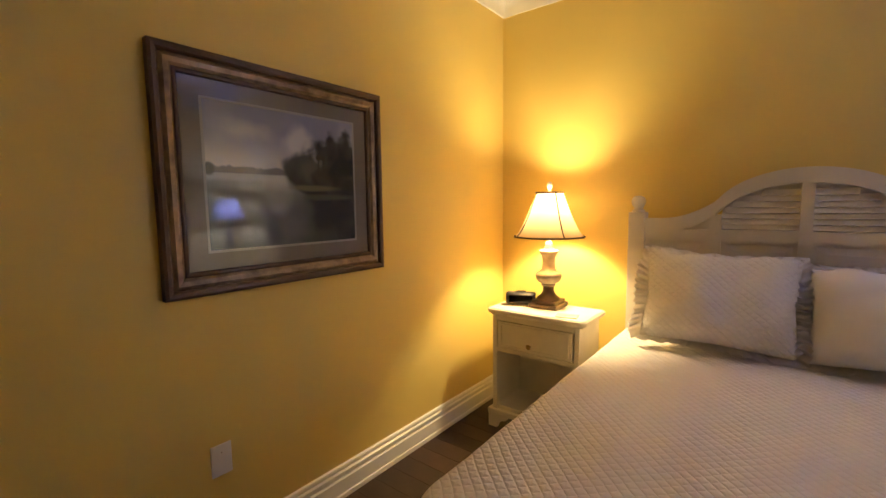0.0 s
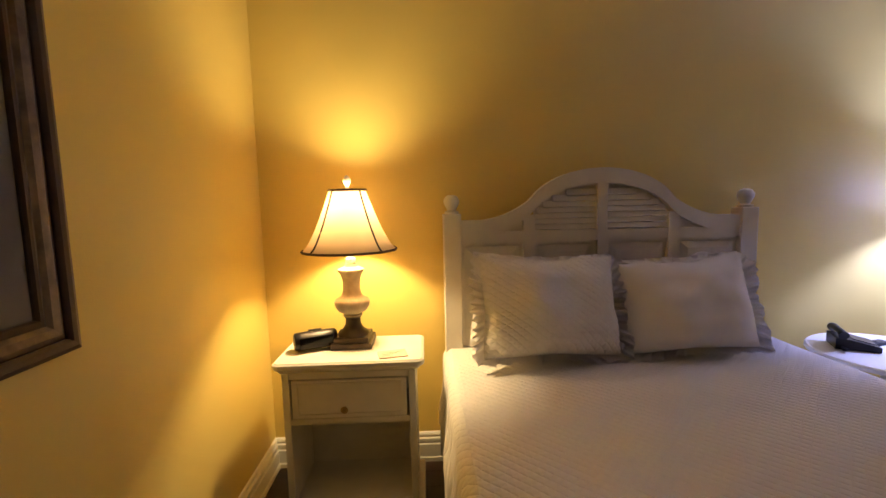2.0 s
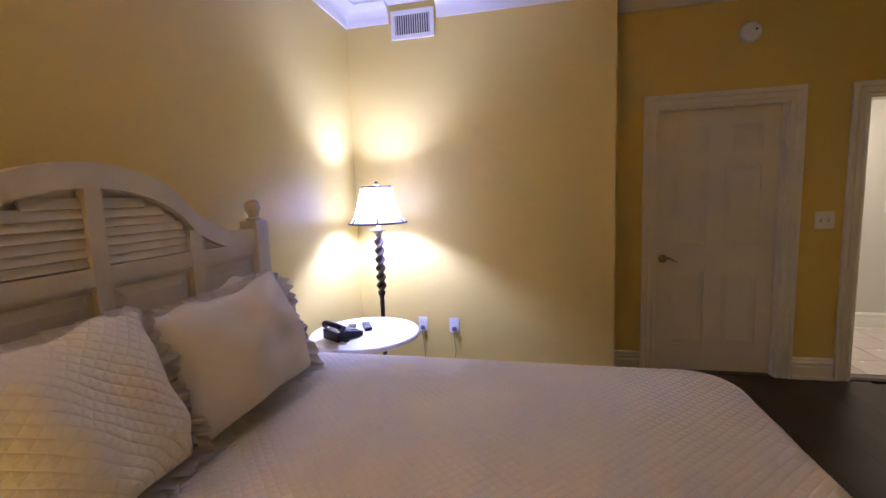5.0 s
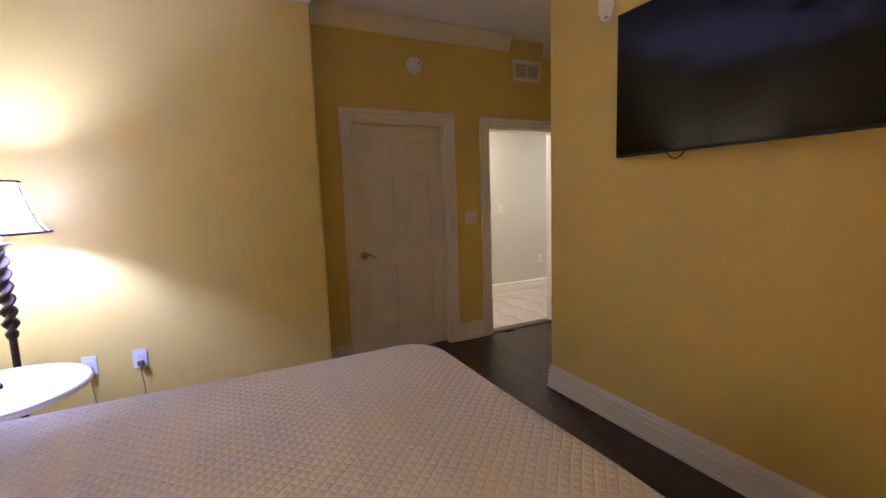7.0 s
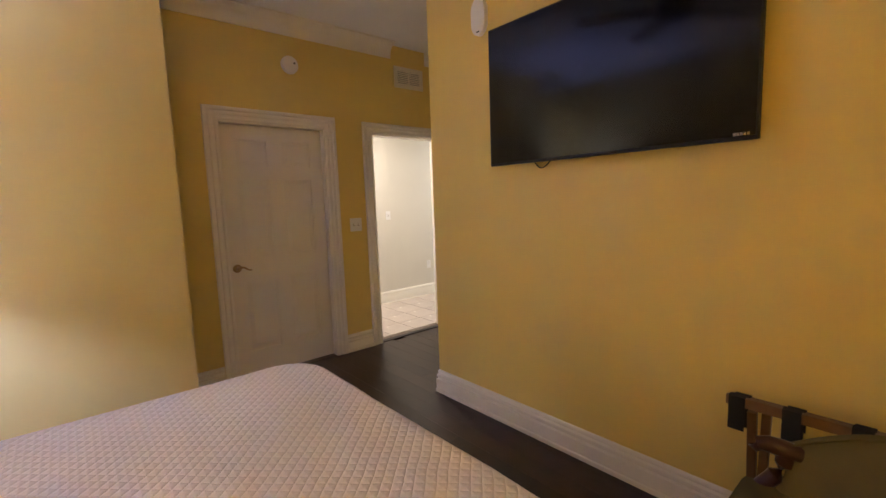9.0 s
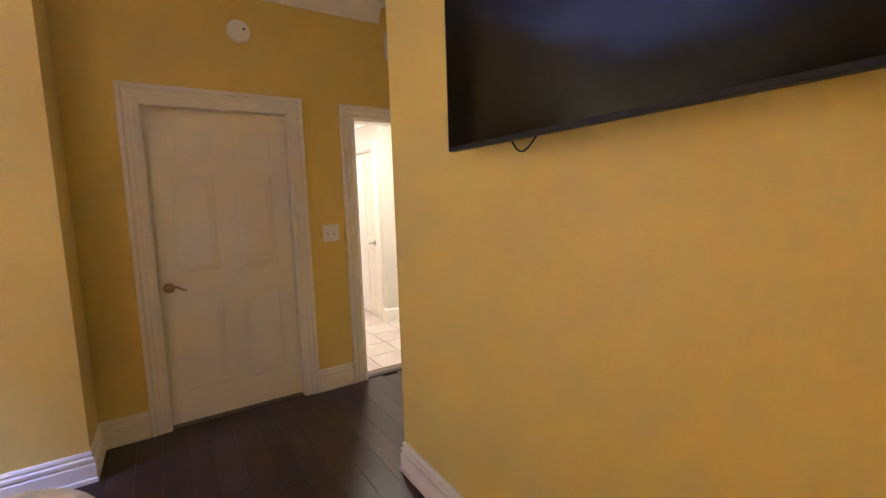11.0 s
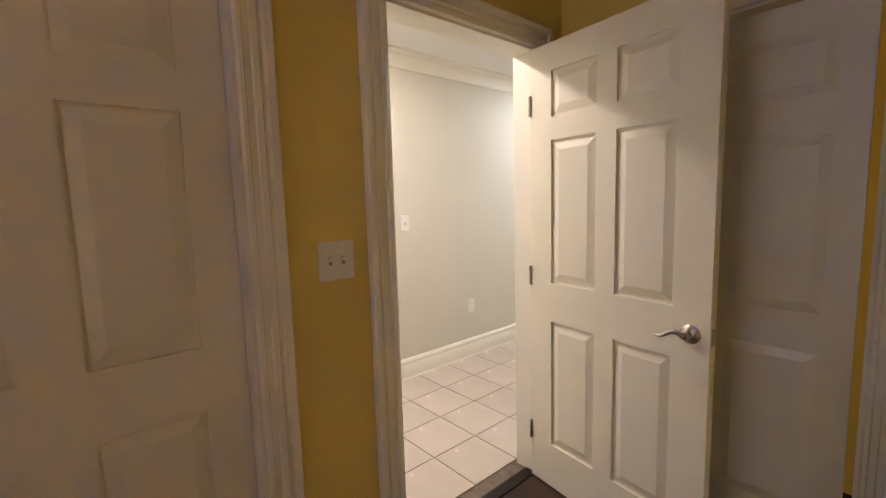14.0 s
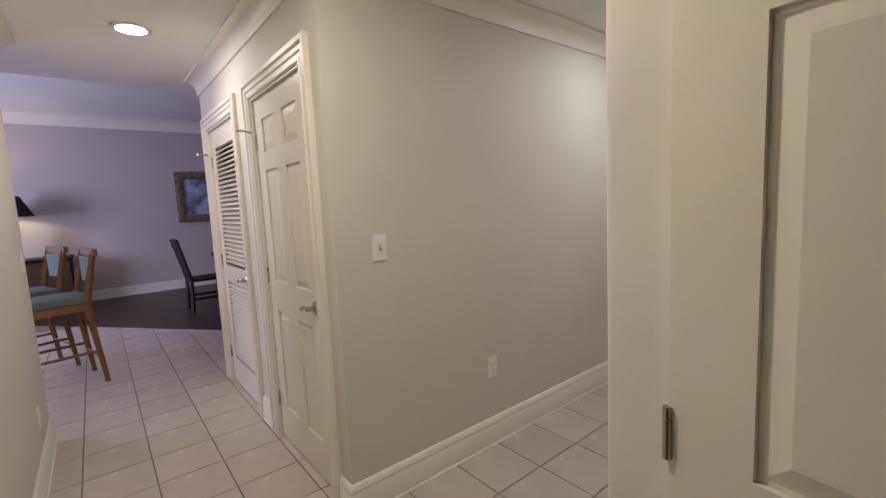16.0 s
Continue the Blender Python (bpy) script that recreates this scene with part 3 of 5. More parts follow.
part("door_frame", bm, M_DOOR, louvre)
slat = None
for z0, z1 in ((0.24, 0.85), (1.01, 1.89)):
    n = int((z1 - z0) / 0.033)
    for k in range(n):
        if slat is None:
            slat = finish(B(0.108, w - 0.108, -0.019, 0.019, -0.004, 0.004), "slat", M_DOOR)
        ob = new("slat", slat)
        ob.parent = louvre
        ob.matrix_basis = pose(0, 0, z0 + (k + 0.5) * (z1 - z0) / n, 38)
lever(louvre, w - 0.07, 0.93, -0.017, -1, -1)
for z in (0.25, 1.02, 1.80):
    part("hinge", lathe(bmesh.new(), [(0.007, z - 0.045), (0.007, z + 0.045)], 10, 0.0, -0.021), M_METAL, louvre, "nickel hinge", True)
for name, x in (("door_stop", DA[1]), ("door_stop", DB[1])):
    solo(name, tube(bmesh.new(), [(x + 0.0, HY + 0.01, 1.86), (x + 0.005, HY + 0.06, 1.87), (x - 0.01, HY + 0.09, 1.865)], 0.006), M_METAL, "small nickel hinge-pin door stop", "door stop", None, True)

# ---- bed ----
HB = -0.17
bed = thing("bed", pose(1.765, -1.2, 0), "white quilted bed with an arched louvred headboard", "bed")
bed_inv = bed.matrix_basis.inverted()


def bpart(name, bm, mat, label="", smooth=False, parent=None):
    ob = part(name, bm, mat, parent or bed, label, smooth)
    ob.matrix_parent_inverse = bed_inv if parent is None else Matrix()
    return ob


CX = 1.765


def arch(x):
    """Top of the headboard across its width."""
    d = abs(x - CX)
    if d < 0.37:
        return 1.36 + 0.25 * math.sqrt(max(0.0, 1 - (d / 0.40) ** 2))
    return 1.36 + 0.095 * max(0.0, 1 - (d - 0.37) / 0.27) ** 2


for s in (-1, 1):
    x = CX + s * 0.765
    bpart("post", B(x - 0.045, x + 0.045, HB - 0.012, HB + 0.075, 0.0, 1.395, bevel=0.006), M_HEAD)
    bpart("finial", lathe(bmesh.new(), [(0.034, 1.393), (0.036, 1.405), (0.022, 1.412), (0.026, 1.422), (0.038, 1.445), (0.040, 1.462), (0.030, 1.482), (0.012, 1.49)], 24, x, HB + 0.03), M_HEAD, "", True)
xs = [CX - 0.72 + 1.44 * k / 72 for k in range(73)]
bm = bmesh.new()
for k in range(72):
    a, b = xs[k], xs[k + 1]
    da, db = 0.075, 0.075
    prism(bm, [(a, arch(a)), (b, arch(b)), (b, arch(b) - db), (a, arch(a) - da)], HB, HB + 0.05)
bmesh.ops.remove_doubles(bm, verts=bm.verts, dist=0.0002)
bpart("top_rail", bm, M_HEAD)
for x, wd in ((CX, 0.05), (CX - 0.375, 0.06), (CX + 0.375, 0.06)):
    bpart("stile", B(x - wd / 2, x + wd / 2, HB + 0.002, HB + 0.046, 0.45, arch(x) - 0.07), M_HEAD)
for x0, x1 in ((CX - 0.72, CX - 0.405), (CX - 0.345, CX - 0.025), (CX + 0.025, CX + 0.345), (CX + 0.405, CX + 0.72)):
    top = 1.245
    bpart("cross_rail", B(x0, x1, HB + 0.004, HB + 0.044, top, top + 0.055), M_HEAD)
    bm = B(x0, x1, HB + 0.024, HB + 0.034, 0.45, top)
    raised(bm, x0 + 0.01, x1 - 0.01, 0.5, top - 0.012, HB + 0.0235, -0.01)
    bpart("panel", bm, M_HEAD)
    if abs((x0 + x1) / 2 - CX) > 0.4:
        bpart("panel", prism(bmesh.new(), [(x0, top + 0.05), (x1, top + 0.05)] + [(x1 + (x0 - x1) * k / 12, arch(x1 + (x0 - x1) * k / 12) - 0.05) for k in range(13)], HB + 0.022, HB + 0.032), M_HEAD)
    else:
        bpart("slat_backing", prism(bmesh.new(), [(x0, top + 0.05), (x1, top + 0.05)] + [(x1 + (x0 - x1) * k / 10, arch(x1 + (x0 - x1) * k / 10) - 0.05) for k in range(11)], HB + 0.036, HB + 0.044), M_HEAD)
        z = top + 0.062
        while z < 1.507:
            half = 0.40 * math.sqrt(max(0.0, 1 - ((z + 0.03 - 1.285) / 0.25) ** 2))
            a, b = max(x0, CX - half), min(x1, CX + half)
            if b - a > 0.03:
                o = bpart("slat", B(a, b, -0.0165, 0.0165, -0.0045, 0.0045), M_HEAD)
                o.matrix_parent_inverse = bed_inv @ pose(0, HB + 0.024, z + 0.012, 70)
            z += 0.0285
BX0, BX1, BY0, BY1, BT = 0.95, 2.71, -2.21, -0.13, 0.705
bpart("box_spring", B(BX0 + 0.05, BX1 - 0.05, BY0 + 0.05, BY1, 0.16, 0.42, bevel=0.02), M_LINEN)
bpart("mattress", B(BX0 + 0.035, BX1 - 0.035, BY0 + 0.035, BY1, 0.42, 0.67, bevel=0.05), M_LINEN)
for x in (BX0 + 0.12, BX1 - 0.12):
    for y in (BY0 + 0.12, BY1 - 0.12):
        bpart("leg", lathe(bmesh.new(), [(0.025, 0), (0.03, 0.16)], 14, x, y), M_DINE, "", True)


def coverlet():
    """One quilted sheet over the top, hanging at both sides and the foot, with a scalloped hem."""
    bm = bmesh.new()
    cx, cy = (BX0 + BX1) / 2, (BY0 + BY1) / 2
    hx, hy = (BX1 - BX0) / 2, (BY1 - BY0) / 2
    drop, r, RC = 0.40, 0.06, 0.20
    step = 0.024
    nx, ny = int((2 * hx + 2 * drop) / step), int((2 * hy + drop) / step)
    grid = []

    def bend(s, half):
        """Arc length from the middle to a place across and down over a rounded edge."""
        flat = half - r
        if abs(s) <= flat:
            return s, 0.0
        e = abs(s) - flat
        q = r * math.pi / 2
        sg = 1 if s > 0 else -1
        if e < q:
            return sg * (flat + r * math.sin(e / r)), r * (1 - math.cos(e / r))
        return sg * half, r + e - q

    for i in range(nx + 1):
        row = []
        su = -hx - drop + i * (2 * hx + 2 * drop) / nx
        for j in range(ny + 1):
            sv = -hy - drop + j * (2 * hy + drop) / ny
            ex, ey = max(0.0, abs(su) - (hx - RC)), max(0.0, -sv - (hy - RC))
            d = math.hypot(ex, ey)
            sx = 1 if su > 0 else -1
            if d < 1e-6:
                x, y, fall = su, sv, 0.0
            else:
                e = d - (RC - r)
                if e <= 0:
                    rad, fall = d, 0.0
                elif e < r * math.pi / 2:
                    rad, fall = RC - r + r * math.sin(e / r), r * (1 - math.cos(e / r))
                else:
                    rad, fall = RC, r + e - r * math.pi / 2
                x = sx * (min(abs(su), hx - RC) + rad * ex / d)
                y = (-(hy - RC) - rad * ey / d) if ey > 0 else sv
            dx, dy = (fall, 0.0) if ex >= ey else (0.0, fall)
            z = BT - fall
            n = noise.noise(Vector((su * 2.2, sv * 2.2, 0.3)))
            hang = max(dx, dy)
            out = min(1.0, hang / 0.25)
            wave = (0.012 * math.sin((sv if dx > dy else su) * 19 + 3 * n) + 0.007 * math.sin((sv if dx > dy else su) * 62 + 5 * n)) * out
            if dx >= dy:
                x += (1 if su > 0 else -1) * (wave + 0.015 * out)
            else:
                y -= wave + 0.03 * out
            z += 0.006 * n - (0.012 if hang < 0.001 else 0.0) * (noise.noise(Vector((su, sv, 5))) * 0.5 + 0.5)
            if hang > drop - 0.06:
                z += 0.012 * abs(math.sin((sv if dx > dy else su) * 42))
            row.append(bm.verts.new((cx + x, cy + y, max(0.02, z))))
        grid.append(row)
    for i in range(nx):
        for j in range(ny):
            bm.faces.new((grid[i][j], grid[i + 1][j], grid[i + 1][j + 1], grid[i][j + 1]))
    edge = [v.co.copy() for v in grid[0][::-1] + [c[0] for c in grid[1:-1]] + grid[nx]]
    bmesh.ops.recalc_face_normals(bm, faces=bm.faces)
    bmesh.ops.solidify(bm, geom=bm.faces[:], thickness=-0.008)
    return bm, edge


spread = thing("coverlet", pose(0, 0, 0), "white diamond-quilted coverlet spread over the bed", "coverlet")
cover, hem_line = coverlet()
part("quilted_cover", cover, M_QUILT, spread, "", True)
part("hem", tube(bmesh.new(), [tuple(c) for c in hem_line], 0.006, 6), M_LINEN, spread, "white bound hem", True)


def pillow(name, w, h, d, m, mat, label, ruffle=0.0, group="", seed=0):
    """A plump pillow standing on its long edge: X along, Z up, Y through; ruffle: width of a frilled border."""
    ob = thing(name, m, label, "pillow", group)
    bm = bmesh.new()
    nu, nv = 40, 28
    sides = []
    for s in (-1, 1):
        g = []
        for i in range(nu + 1):
            row = []
            for j in range(nv + 1):
                u, v = 2 * i / nu - 1, 2 * j / nv - 1
                f = max(0.0, (1 - abs(u) ** 2.6) * (1 - abs(v) ** 2.6)) ** 0.66
                pin = 1 - 0.06 * (1 - abs(v)) * abs(u) ** 3
                pinz = 1 - 0.07 * (1 - abs(u)) * abs(v) ** 3
                n = noise.noise(Vector((u * 1.9 + seed, v * 1.9, s + seed)))
                y = s * (d / 2) * f * (1 + 0.34 * n) * (1.12 - 0.3 * v)
                e = 0.032 * max(abs(u), abs(v)) ** 3 * (0.5 + 0.5 * v)
                zw = e * noise.noise(Vector((u * 2.6 + seed * 3, v * 1.2, 4.0)))
                row.append(bm.verts.new((u * w / 2 * pin, y, v * h / 2 * pinz + zw)))
            g.append(row)
        sides.append(g)
        for i in range(nu):
            for j in range(nv):
                bm.faces.new((g[i][j], g[i + 1][j], g[i + 1][j + 1], g[i][j + 1]))
    bmesh.ops.remove_doubles(bm, verts=bm.verts, dist=0.0005)
    part("cushion", bm, mat, ob, "", True)
    if ruffle:
        bm = bmesh.new()
        loop = []
        n = 420
        for k in range(n):
            a = 2 * math.pi * k / n
            c, s2 = math.cos(a), math.sin(a)
            q = max(abs(c), abs(s2))
            u, v = c / q, s2 / q
            loop.append((u * w / 2 * (1 - 0.06 * (1 - abs(v)) * abs(u) ** 3), v * h / 2 * (1 - 0.07 * (1 - abs(u)) * abs(v) ** 3), c, s2))
        rows = []
        for lv in range(5):
            e = lv / 4
            row = []
            for k, (x, z, c, s2) in enumerate(loop):
                wob = noise.noise(Vector((x * 9 + seed, z * 9, 2.0)))
                ph = k * 0.74 + 2.5 * wob
                flare = ruffle * e * (1 + 0.35 * wob + 0.16 * math.sin(ph))
                low = max(0.0, min(1.0, (-s2 - 0.35) / 0.3))
                high = max(0.0, min(1.0, (s2 - 0.45) / 0.25)) * (1 - 0.8 * max(0.0, abs(c) - 0.5) / 0.5)
                back = 0.75 * high * flare
                flare *= 1 - 0.5 * high * (1 + 0.8 * wob)
                row.append(bm.verts.new((x * 0.985 + c * flare, (0.017 + 0.015 * wob) * e * math.sin(ph) + 0.01 * e * math.sin(ph * 0.37) - 0.62 * low * flare + back - 0.35 * (1 - high) * (1 - low) * flare, z * 0.985 + s2 * flare * (1 - 0.75 * low) + 0.010 * low * e * math.sin(ph) - 0.30 * low * flare)))
            rows.append(row)
        for a, b in zip(rows, rows[1:]):
            for k in range(n):
                bm.faces.new((a[k], a[(k + 1) % n], b[(k + 1) % n], b[k]))
        bmesh.ops.solidify(bm, geom=bm.faces[:], thickness=0.003)
        part("ruffle", bm, M_LINEN, ob, "white frilled ruffle", True)
    return ob


pillow("pillow_sham", 0.66, 0.465, 0.25, pose(1.435, -0.38, 0.962, -19, 2, 5), M_QPIL, "white quilted pillow sham with a frilled border", 0.062, "pillows on the bed", 1)
pillow("pillow_sham", 0.61, 0.44, 0.24, pose(2.085, -0.37, 0.950, -19, -3, -4), M_LINEN, "smooth white pillow sham with a frilled border", 0.058, "pillows on the bed", 4)
pillow("pillow", 0.64, 0.46, 0.12, pose(1.40, -0.25, 0.955, -9, 4, 0), M_LINEN, "plain white pillow leaning on the headboard", 0.0, "pillows on the bed", 7)
pillow("pillow", 0.62, 0.44, 0.12, pose(2.10, -0.25, 0.935, -9, -4, 0), M_LINEN, "plain white pillow leaning on the headboard", 0.0, "pillows on the bed", 9)

# ---- nightstand ----
ns = thing("nightstand", pose(0.52, -0.365, 0), "cream painted nightstand with one drawer and an open shelf", "nightstand")
def rounded_slab(bm, hx, hy, r, levels):
    """A slab with rounded corners; levels: (inset, z) from below."""
    rings = []
    for inset, z in levels:
        ring = []
        for k in range(32):
            a = 2 * math.pi * (k + 0.5) / 32
            cx, cy = math.copysign(hx - r, math.cos(a)), math.copysign(hy - r, math.sin(a))
            ring.append(bm.verts.new((cx + (r - inset) * math.cos(a), cy + (r - inset) * math.sin(a), z)))
        rings.append(ring)
    for a, b in zip(rings, rings[1:]):
        for k in range(32):
            bm.faces.new((a[k], a[(k + 1) % 32], b[(k + 1) % 32], b[k]))
    bm.faces.new(rings[0][::-1])
    bm.faces.new(rings[-1])
    return bm


bm = rounded_slab(bmesh.new(), 0.325, 0.185, 0.035, [(0.026, 0.742), (0.020, 0.752), (0.006, 0.760), (0.0, 0.766), (0.0, 0.782), (0.004, 0.786), (0.008, 0.785), (0.012, 0.790)])
part("top", bm, M_CREAM, ns)
for s in (-1, 1):
    part("side_panel", B(*sorted((s * 0.285, s * 0.255)), -0.165, 0.165, 0.06, 0.742, bevel=0.003), M_CREAM, ns)
part("back_panel", B(-0.255, 0.255, 0.15, 0.163, 0.08, 0.742), M_CREAM, ns)
part("shelf", B(-0.255, 0.255, -0.16, 0.15, 0.125, 0.15), M_CREAM, ns)
part("front_rail", B(-0.255, 0.255, -0.163, -0.14, 0.715, 0.742), M_CREAM, ns)
part("front_rail", B(-0.255, 0.255, -0.163, -0.14, 0.510, 0.535), M_CREAM, ns)
part("drawer_bottom", B(-0.255, 0.255, -0.14, 0.15, 0.510, 0.520), M_CREAM, ns)
bm = B(-0.245, 0.245, -0.170, -0.15, 0.54, 0.71, bevel=0.004)
dr = part("drawer_front", bm, M_CREAM, ns)
bm = bmesh.new()
for a in ((-0.225, 0.225, -0.176, -0.170, 0.553, 0.561), (-0.225, 0.225, -0.176, -0.170, 0.690, 0.698), (-0.225, -0.217, -0.176, -0.170, 0.561, 0.690), (0.217, 0.225, -0.176, -0.170, 0.561, 0.690)):
    box(bm, *a)
part("moulding", bm, M_CREAM, dr)
kn = lathe(bmesh.new(), [(0.006, 0), (0.006, 0.012), (0.014, 0.018), (0.016, 0.025), (0.010, 0.031), (0.002, 0.032)], 20)
part("knob", kn, M_BRASS, dr, "round antique brass knob", True, pose(-0.02, -0.170, 0.585, 90))
bm = box(bmesh.new(), -0.315, 0.315, -0.182, 0.17, 0.085, 0.122, bevel=0.008)
part("plinth", bm, M_CREAM, ns)
for sx in (-1, 1):
    for sy in (-1, 1):
        part("foot", prism(bmesh.new(), [(sx * 0.31, 0), (sx * 0.31, 0.087), (sx * 0.16, 0.087), (sx * 0.185, 0.06), (sx * 0.23, 0.045), (sx * 0.25, 0)], sy * 0.165 - 0.012, sy * 0.165 + 0.012), M_CREAM, ns)

clock = thing("alarm_clock", pose(0.345, -0.36, 0.7915, 0, 0, 24) @ Matrix.Diagonal((1, 1.1, 1.25, 1)), "black and grey alarm clock radio on the nightstand", "alarm clock")
bm = bmesh.new()
prof = [(0.036 * math.cos(a), 0.036 + 0.034 * math.sin(a)) for a in [2 * math.pi * k / 24 for k in range(24)]]
rings = []
for x, s in ((-0.095, 0.82), (-0.088, 0.97), (-0.06, 1), (0.06, 1), (0.088, 0.97), (0.095, 0.82)):
    rings.append([bm.verts.new((x, y * s * (1.3 if y > 0 else 1.0), 0.036 + (z - 0.036) * s + 0.000)) for y, z in prof])
for a, b in zip(rings, rings[1:]):
    for k in range(24):
        bm.faces.new((a[k], a[(k + 1) % 24], b[(k + 1) % 24], b[k]))
bm.faces.new(rings[0])
bm.faces.new(rings[-1])
part("case", bm, M_GREYP, clock, "grey plastic case", True)
part("display", B(-0.075, 0.075, -0.0385, -0.028, 0.015, 0.056, bevel=0.003), M_SCREEN, clock, "dark display window")
part("button", B(-0.03, 0.03, 0.0, 0.02, 0.066, 0.073, bevel=0.002), M_BLACK, clock)
card = thing("note_card", pose(0.705, -0.47, 0.791, 0, 0, 12), "cream folded card lying on the nightstand", "card")
part("sheet", B(-0.062, 0.062, -0.045, 0.045, 0, 0.004), M_NOTE, card)
bm = bmesh.new()
for k in range(3):
    box(bm, -0.045, 0.04 - 0.02 * k, 0.015 - 0.018 * k, 0.02 - 0.018 * k, 0.004, 0.0044)
part("printing", bm, M_MAT, card)


# ---- lamps ----
def shade(parent, z0, z1, r0, r1, cloth, ribs, flare, phase=0.0):
    """A bell-shaped shade, open above and below, with braided rims and ribs."""
    def rad(u):
        return r0 + (r1 - r0) * u ** flare
    n = 14
    prof = [(rad(k / n), z0 + (z1 - z0) * k / n) for k in range(n + 1)]
    bm = lathe(bmesh.new(), prof, 60, close=False)
    bmesh.ops.recalc_face_normals(bm, faces=bm.faces)
    s = part("shade", bm, cloth, parent, "bell-shaped cloth shade", True)
    for r, z in ((r0, z0), (r1, z1)):
        bm = bmesh.new()
        tube(bm, [((r + 0.001) * math.cos(2 * math.pi * k / 60), (r + 0.001) * math.sin(2 * math.pi * k / 60), z) for k in range(61)], 0.006, 6)
        part("rim", bm, M_BRAID, s, "dark brown braided rim", True)
    for k in range(ribs):
        a = phase + 2 * math.pi * k / ribs
        part("rib", tube(bmesh.new(), [((r + 0.002) * math.cos(a), (r + 0.002) * math.sin(a), z) for r, z in prof], 0.0042, 6), M_BRAID, s, "dark brown braided seam", True)
    bm = bmesh.new()
    for k in range(3):
        a = 2 * math.pi * k / 3
        tube(bm, [(0.006 * math.cos(a), 0.006 * math.sin(a), z1 - 0.012), (r1 * math.cos(a), r1 * math.sin(a), z1 - 0.004)], 0.0018, 5)
    part("spider", bm, M_METAL, s)
    return s


tl = thing("table_lamp", pose(0.51, -0.30, 0.791), "lit table lamp with a cream urn base and bell shade", "table lamp")
bm = box(bmesh.new(), -0.094, 0.094, -0.094, 0.094, 0, 0.028, bevel=0.004)
box(bm, -0.08, 0.08, -0.08, 0.08, 0.028, 0.05, bevel=0.005)
part("base", bm, M_BRONZE, tl, "dark square stepped base")
urn = [(0.075, 0.05), (0.07, 0.062), (0.05, 0.075), (0.036, 0.10), (0.034, 0.13), (0.045, 0.138), (0.045, 0.146), (0.036, 0.150), (0.066, 0.165), (0.080, 0.185), (0.083, 0.205), (0.080, 0.216), (0.072, 0.222), (0.060, 0.226), (0.046, 0.24), (0.040, 0.27), (0.041, 0.31), (0.050, 0.34), (0.062, 0.352), (0.062, 0.362), (0.050, 0.368), (0.030, 0.375), (0.026, 0.39)]
part("foot", lathe(bmesh.new(), urn[:6], 40), M_BRONZE, tl, "dark turned foot", True)
part("urn", lathe(bmesh.new(), urn[5:], 40), M_URN, tl, "cream turned urn", True)
part("socket", lathe(bmesh.new(), [(0.016, 0.385), (0.024, 0.395), (0.024, 0.41), (0.014, 0.42), (0.014, 0.46), (0.016, 0.49), (0.012, 0.50)], 20), M_PLASTIC, tl, "", True)
part("harp", tube(bmesh.new(), [(0.0, 0.02 + 0.035 * math.sin(math.pi * k / 12), 0.49 + 0.235 * k / 12) for k in range(13)], 0.002, 6), M_METAL, tl, "", True)
part("harp", tube(bmesh.new(), [(0.0, -0.02 - 0.035 * math.sin(math.pi * k / 12), 0.49 + 0.235 * k / 12) for k in range(13)], 0.002, 6), M_METAL, tl, "", True)
part("finial", lathe(bmesh.new(), [(0.008, 0.715), (0.012, 0.735), (0.007, 0.745), (0.016, 0.762), (0.018, 0.775), (0.012, 0.79), (0.002, 0.797)], 20), M_PLASTIC, tl, "clear ball finial", True)
shade(tl, 0.452, 0.728, 0.215, 0.083, M_SHADE, 4, 0.72, radians(-131))

fl = thing("floor_lamp", pose(3.665, -0.32, 0), "lit floor lamp with a barley-twist bronze column and white shade", "floor lamp")
part("base", lathe(bmesh.new(), [(0.14, 0), (0.145, 0.015), (0.12, 0.03), (0.06, 0.045), (0.03, 0.07), (0.02, 0.10)], 40), M_BRONZE, fl, "", True)
part("pole", lathe(bmesh.new(), [(0.016, 0.09), (0.016, 0.77), (0.024, 0.78), (0.028, 0.80), (0.02, 0.815)], 20), M_BRONZE, fl, "", True)
bm = bmesh.new()
rings = []
for k in range(90):
    z = 0.81 + 0.41 * k / 89
    tw = k / 89 * 2 * math.pi * 3.2
    env = 0.75 + 0.25 * min(1, min(k, 89 - k) / 8)
    rings.append([bm.verts.new((env * (0.026 + 0.011 * math.cos(2 * (a - tw))) * math.cos(a), env * (0.026 + 0.011 * math.cos(2 * (a - tw))) * math.sin(a), z)) for a in [2 * math.pi * j / 20 for j in range(20)]])
for a, b in zip(rings, rings[1:]):
    for k in range(20):
        bm.faces.new((a[k], a[(k + 1) % 20], b[(k + 1) % 20], b[k]))
bm.faces.new(rings[0])
bm.faces.new(rings[-1])
part("twisted_column", bm, M_BRONZE, fl, "dark barley-twist column", True)
part("drip_cup", lathe(bmesh.new(), [(0.018, 1.218), (0.03, 1.235), (0.058, 1.252), (0.060, 1.258), (0.02, 1.256)], 30), M_METAL, fl, "", True)
part("socket", lathe(bmesh.new(), [(0.014, 1.255), (0.014, 1.36), (0.018, 1.38), (0.013, 1.395)], 18), M_PLASTIC, fl, "", True)
part("finial", lathe(bmesh.new(), [(0.008, 1.555), (0.018, 1.572), (0.018, 1.585), (0.008, 1.597), (0.001, 1.602)], 18), M_BRONZE, fl, "", True)
shade(fl, 1.305, 1.56, 0.205, 0.108, M_SHADEW, 6, 0.62, 0.35)

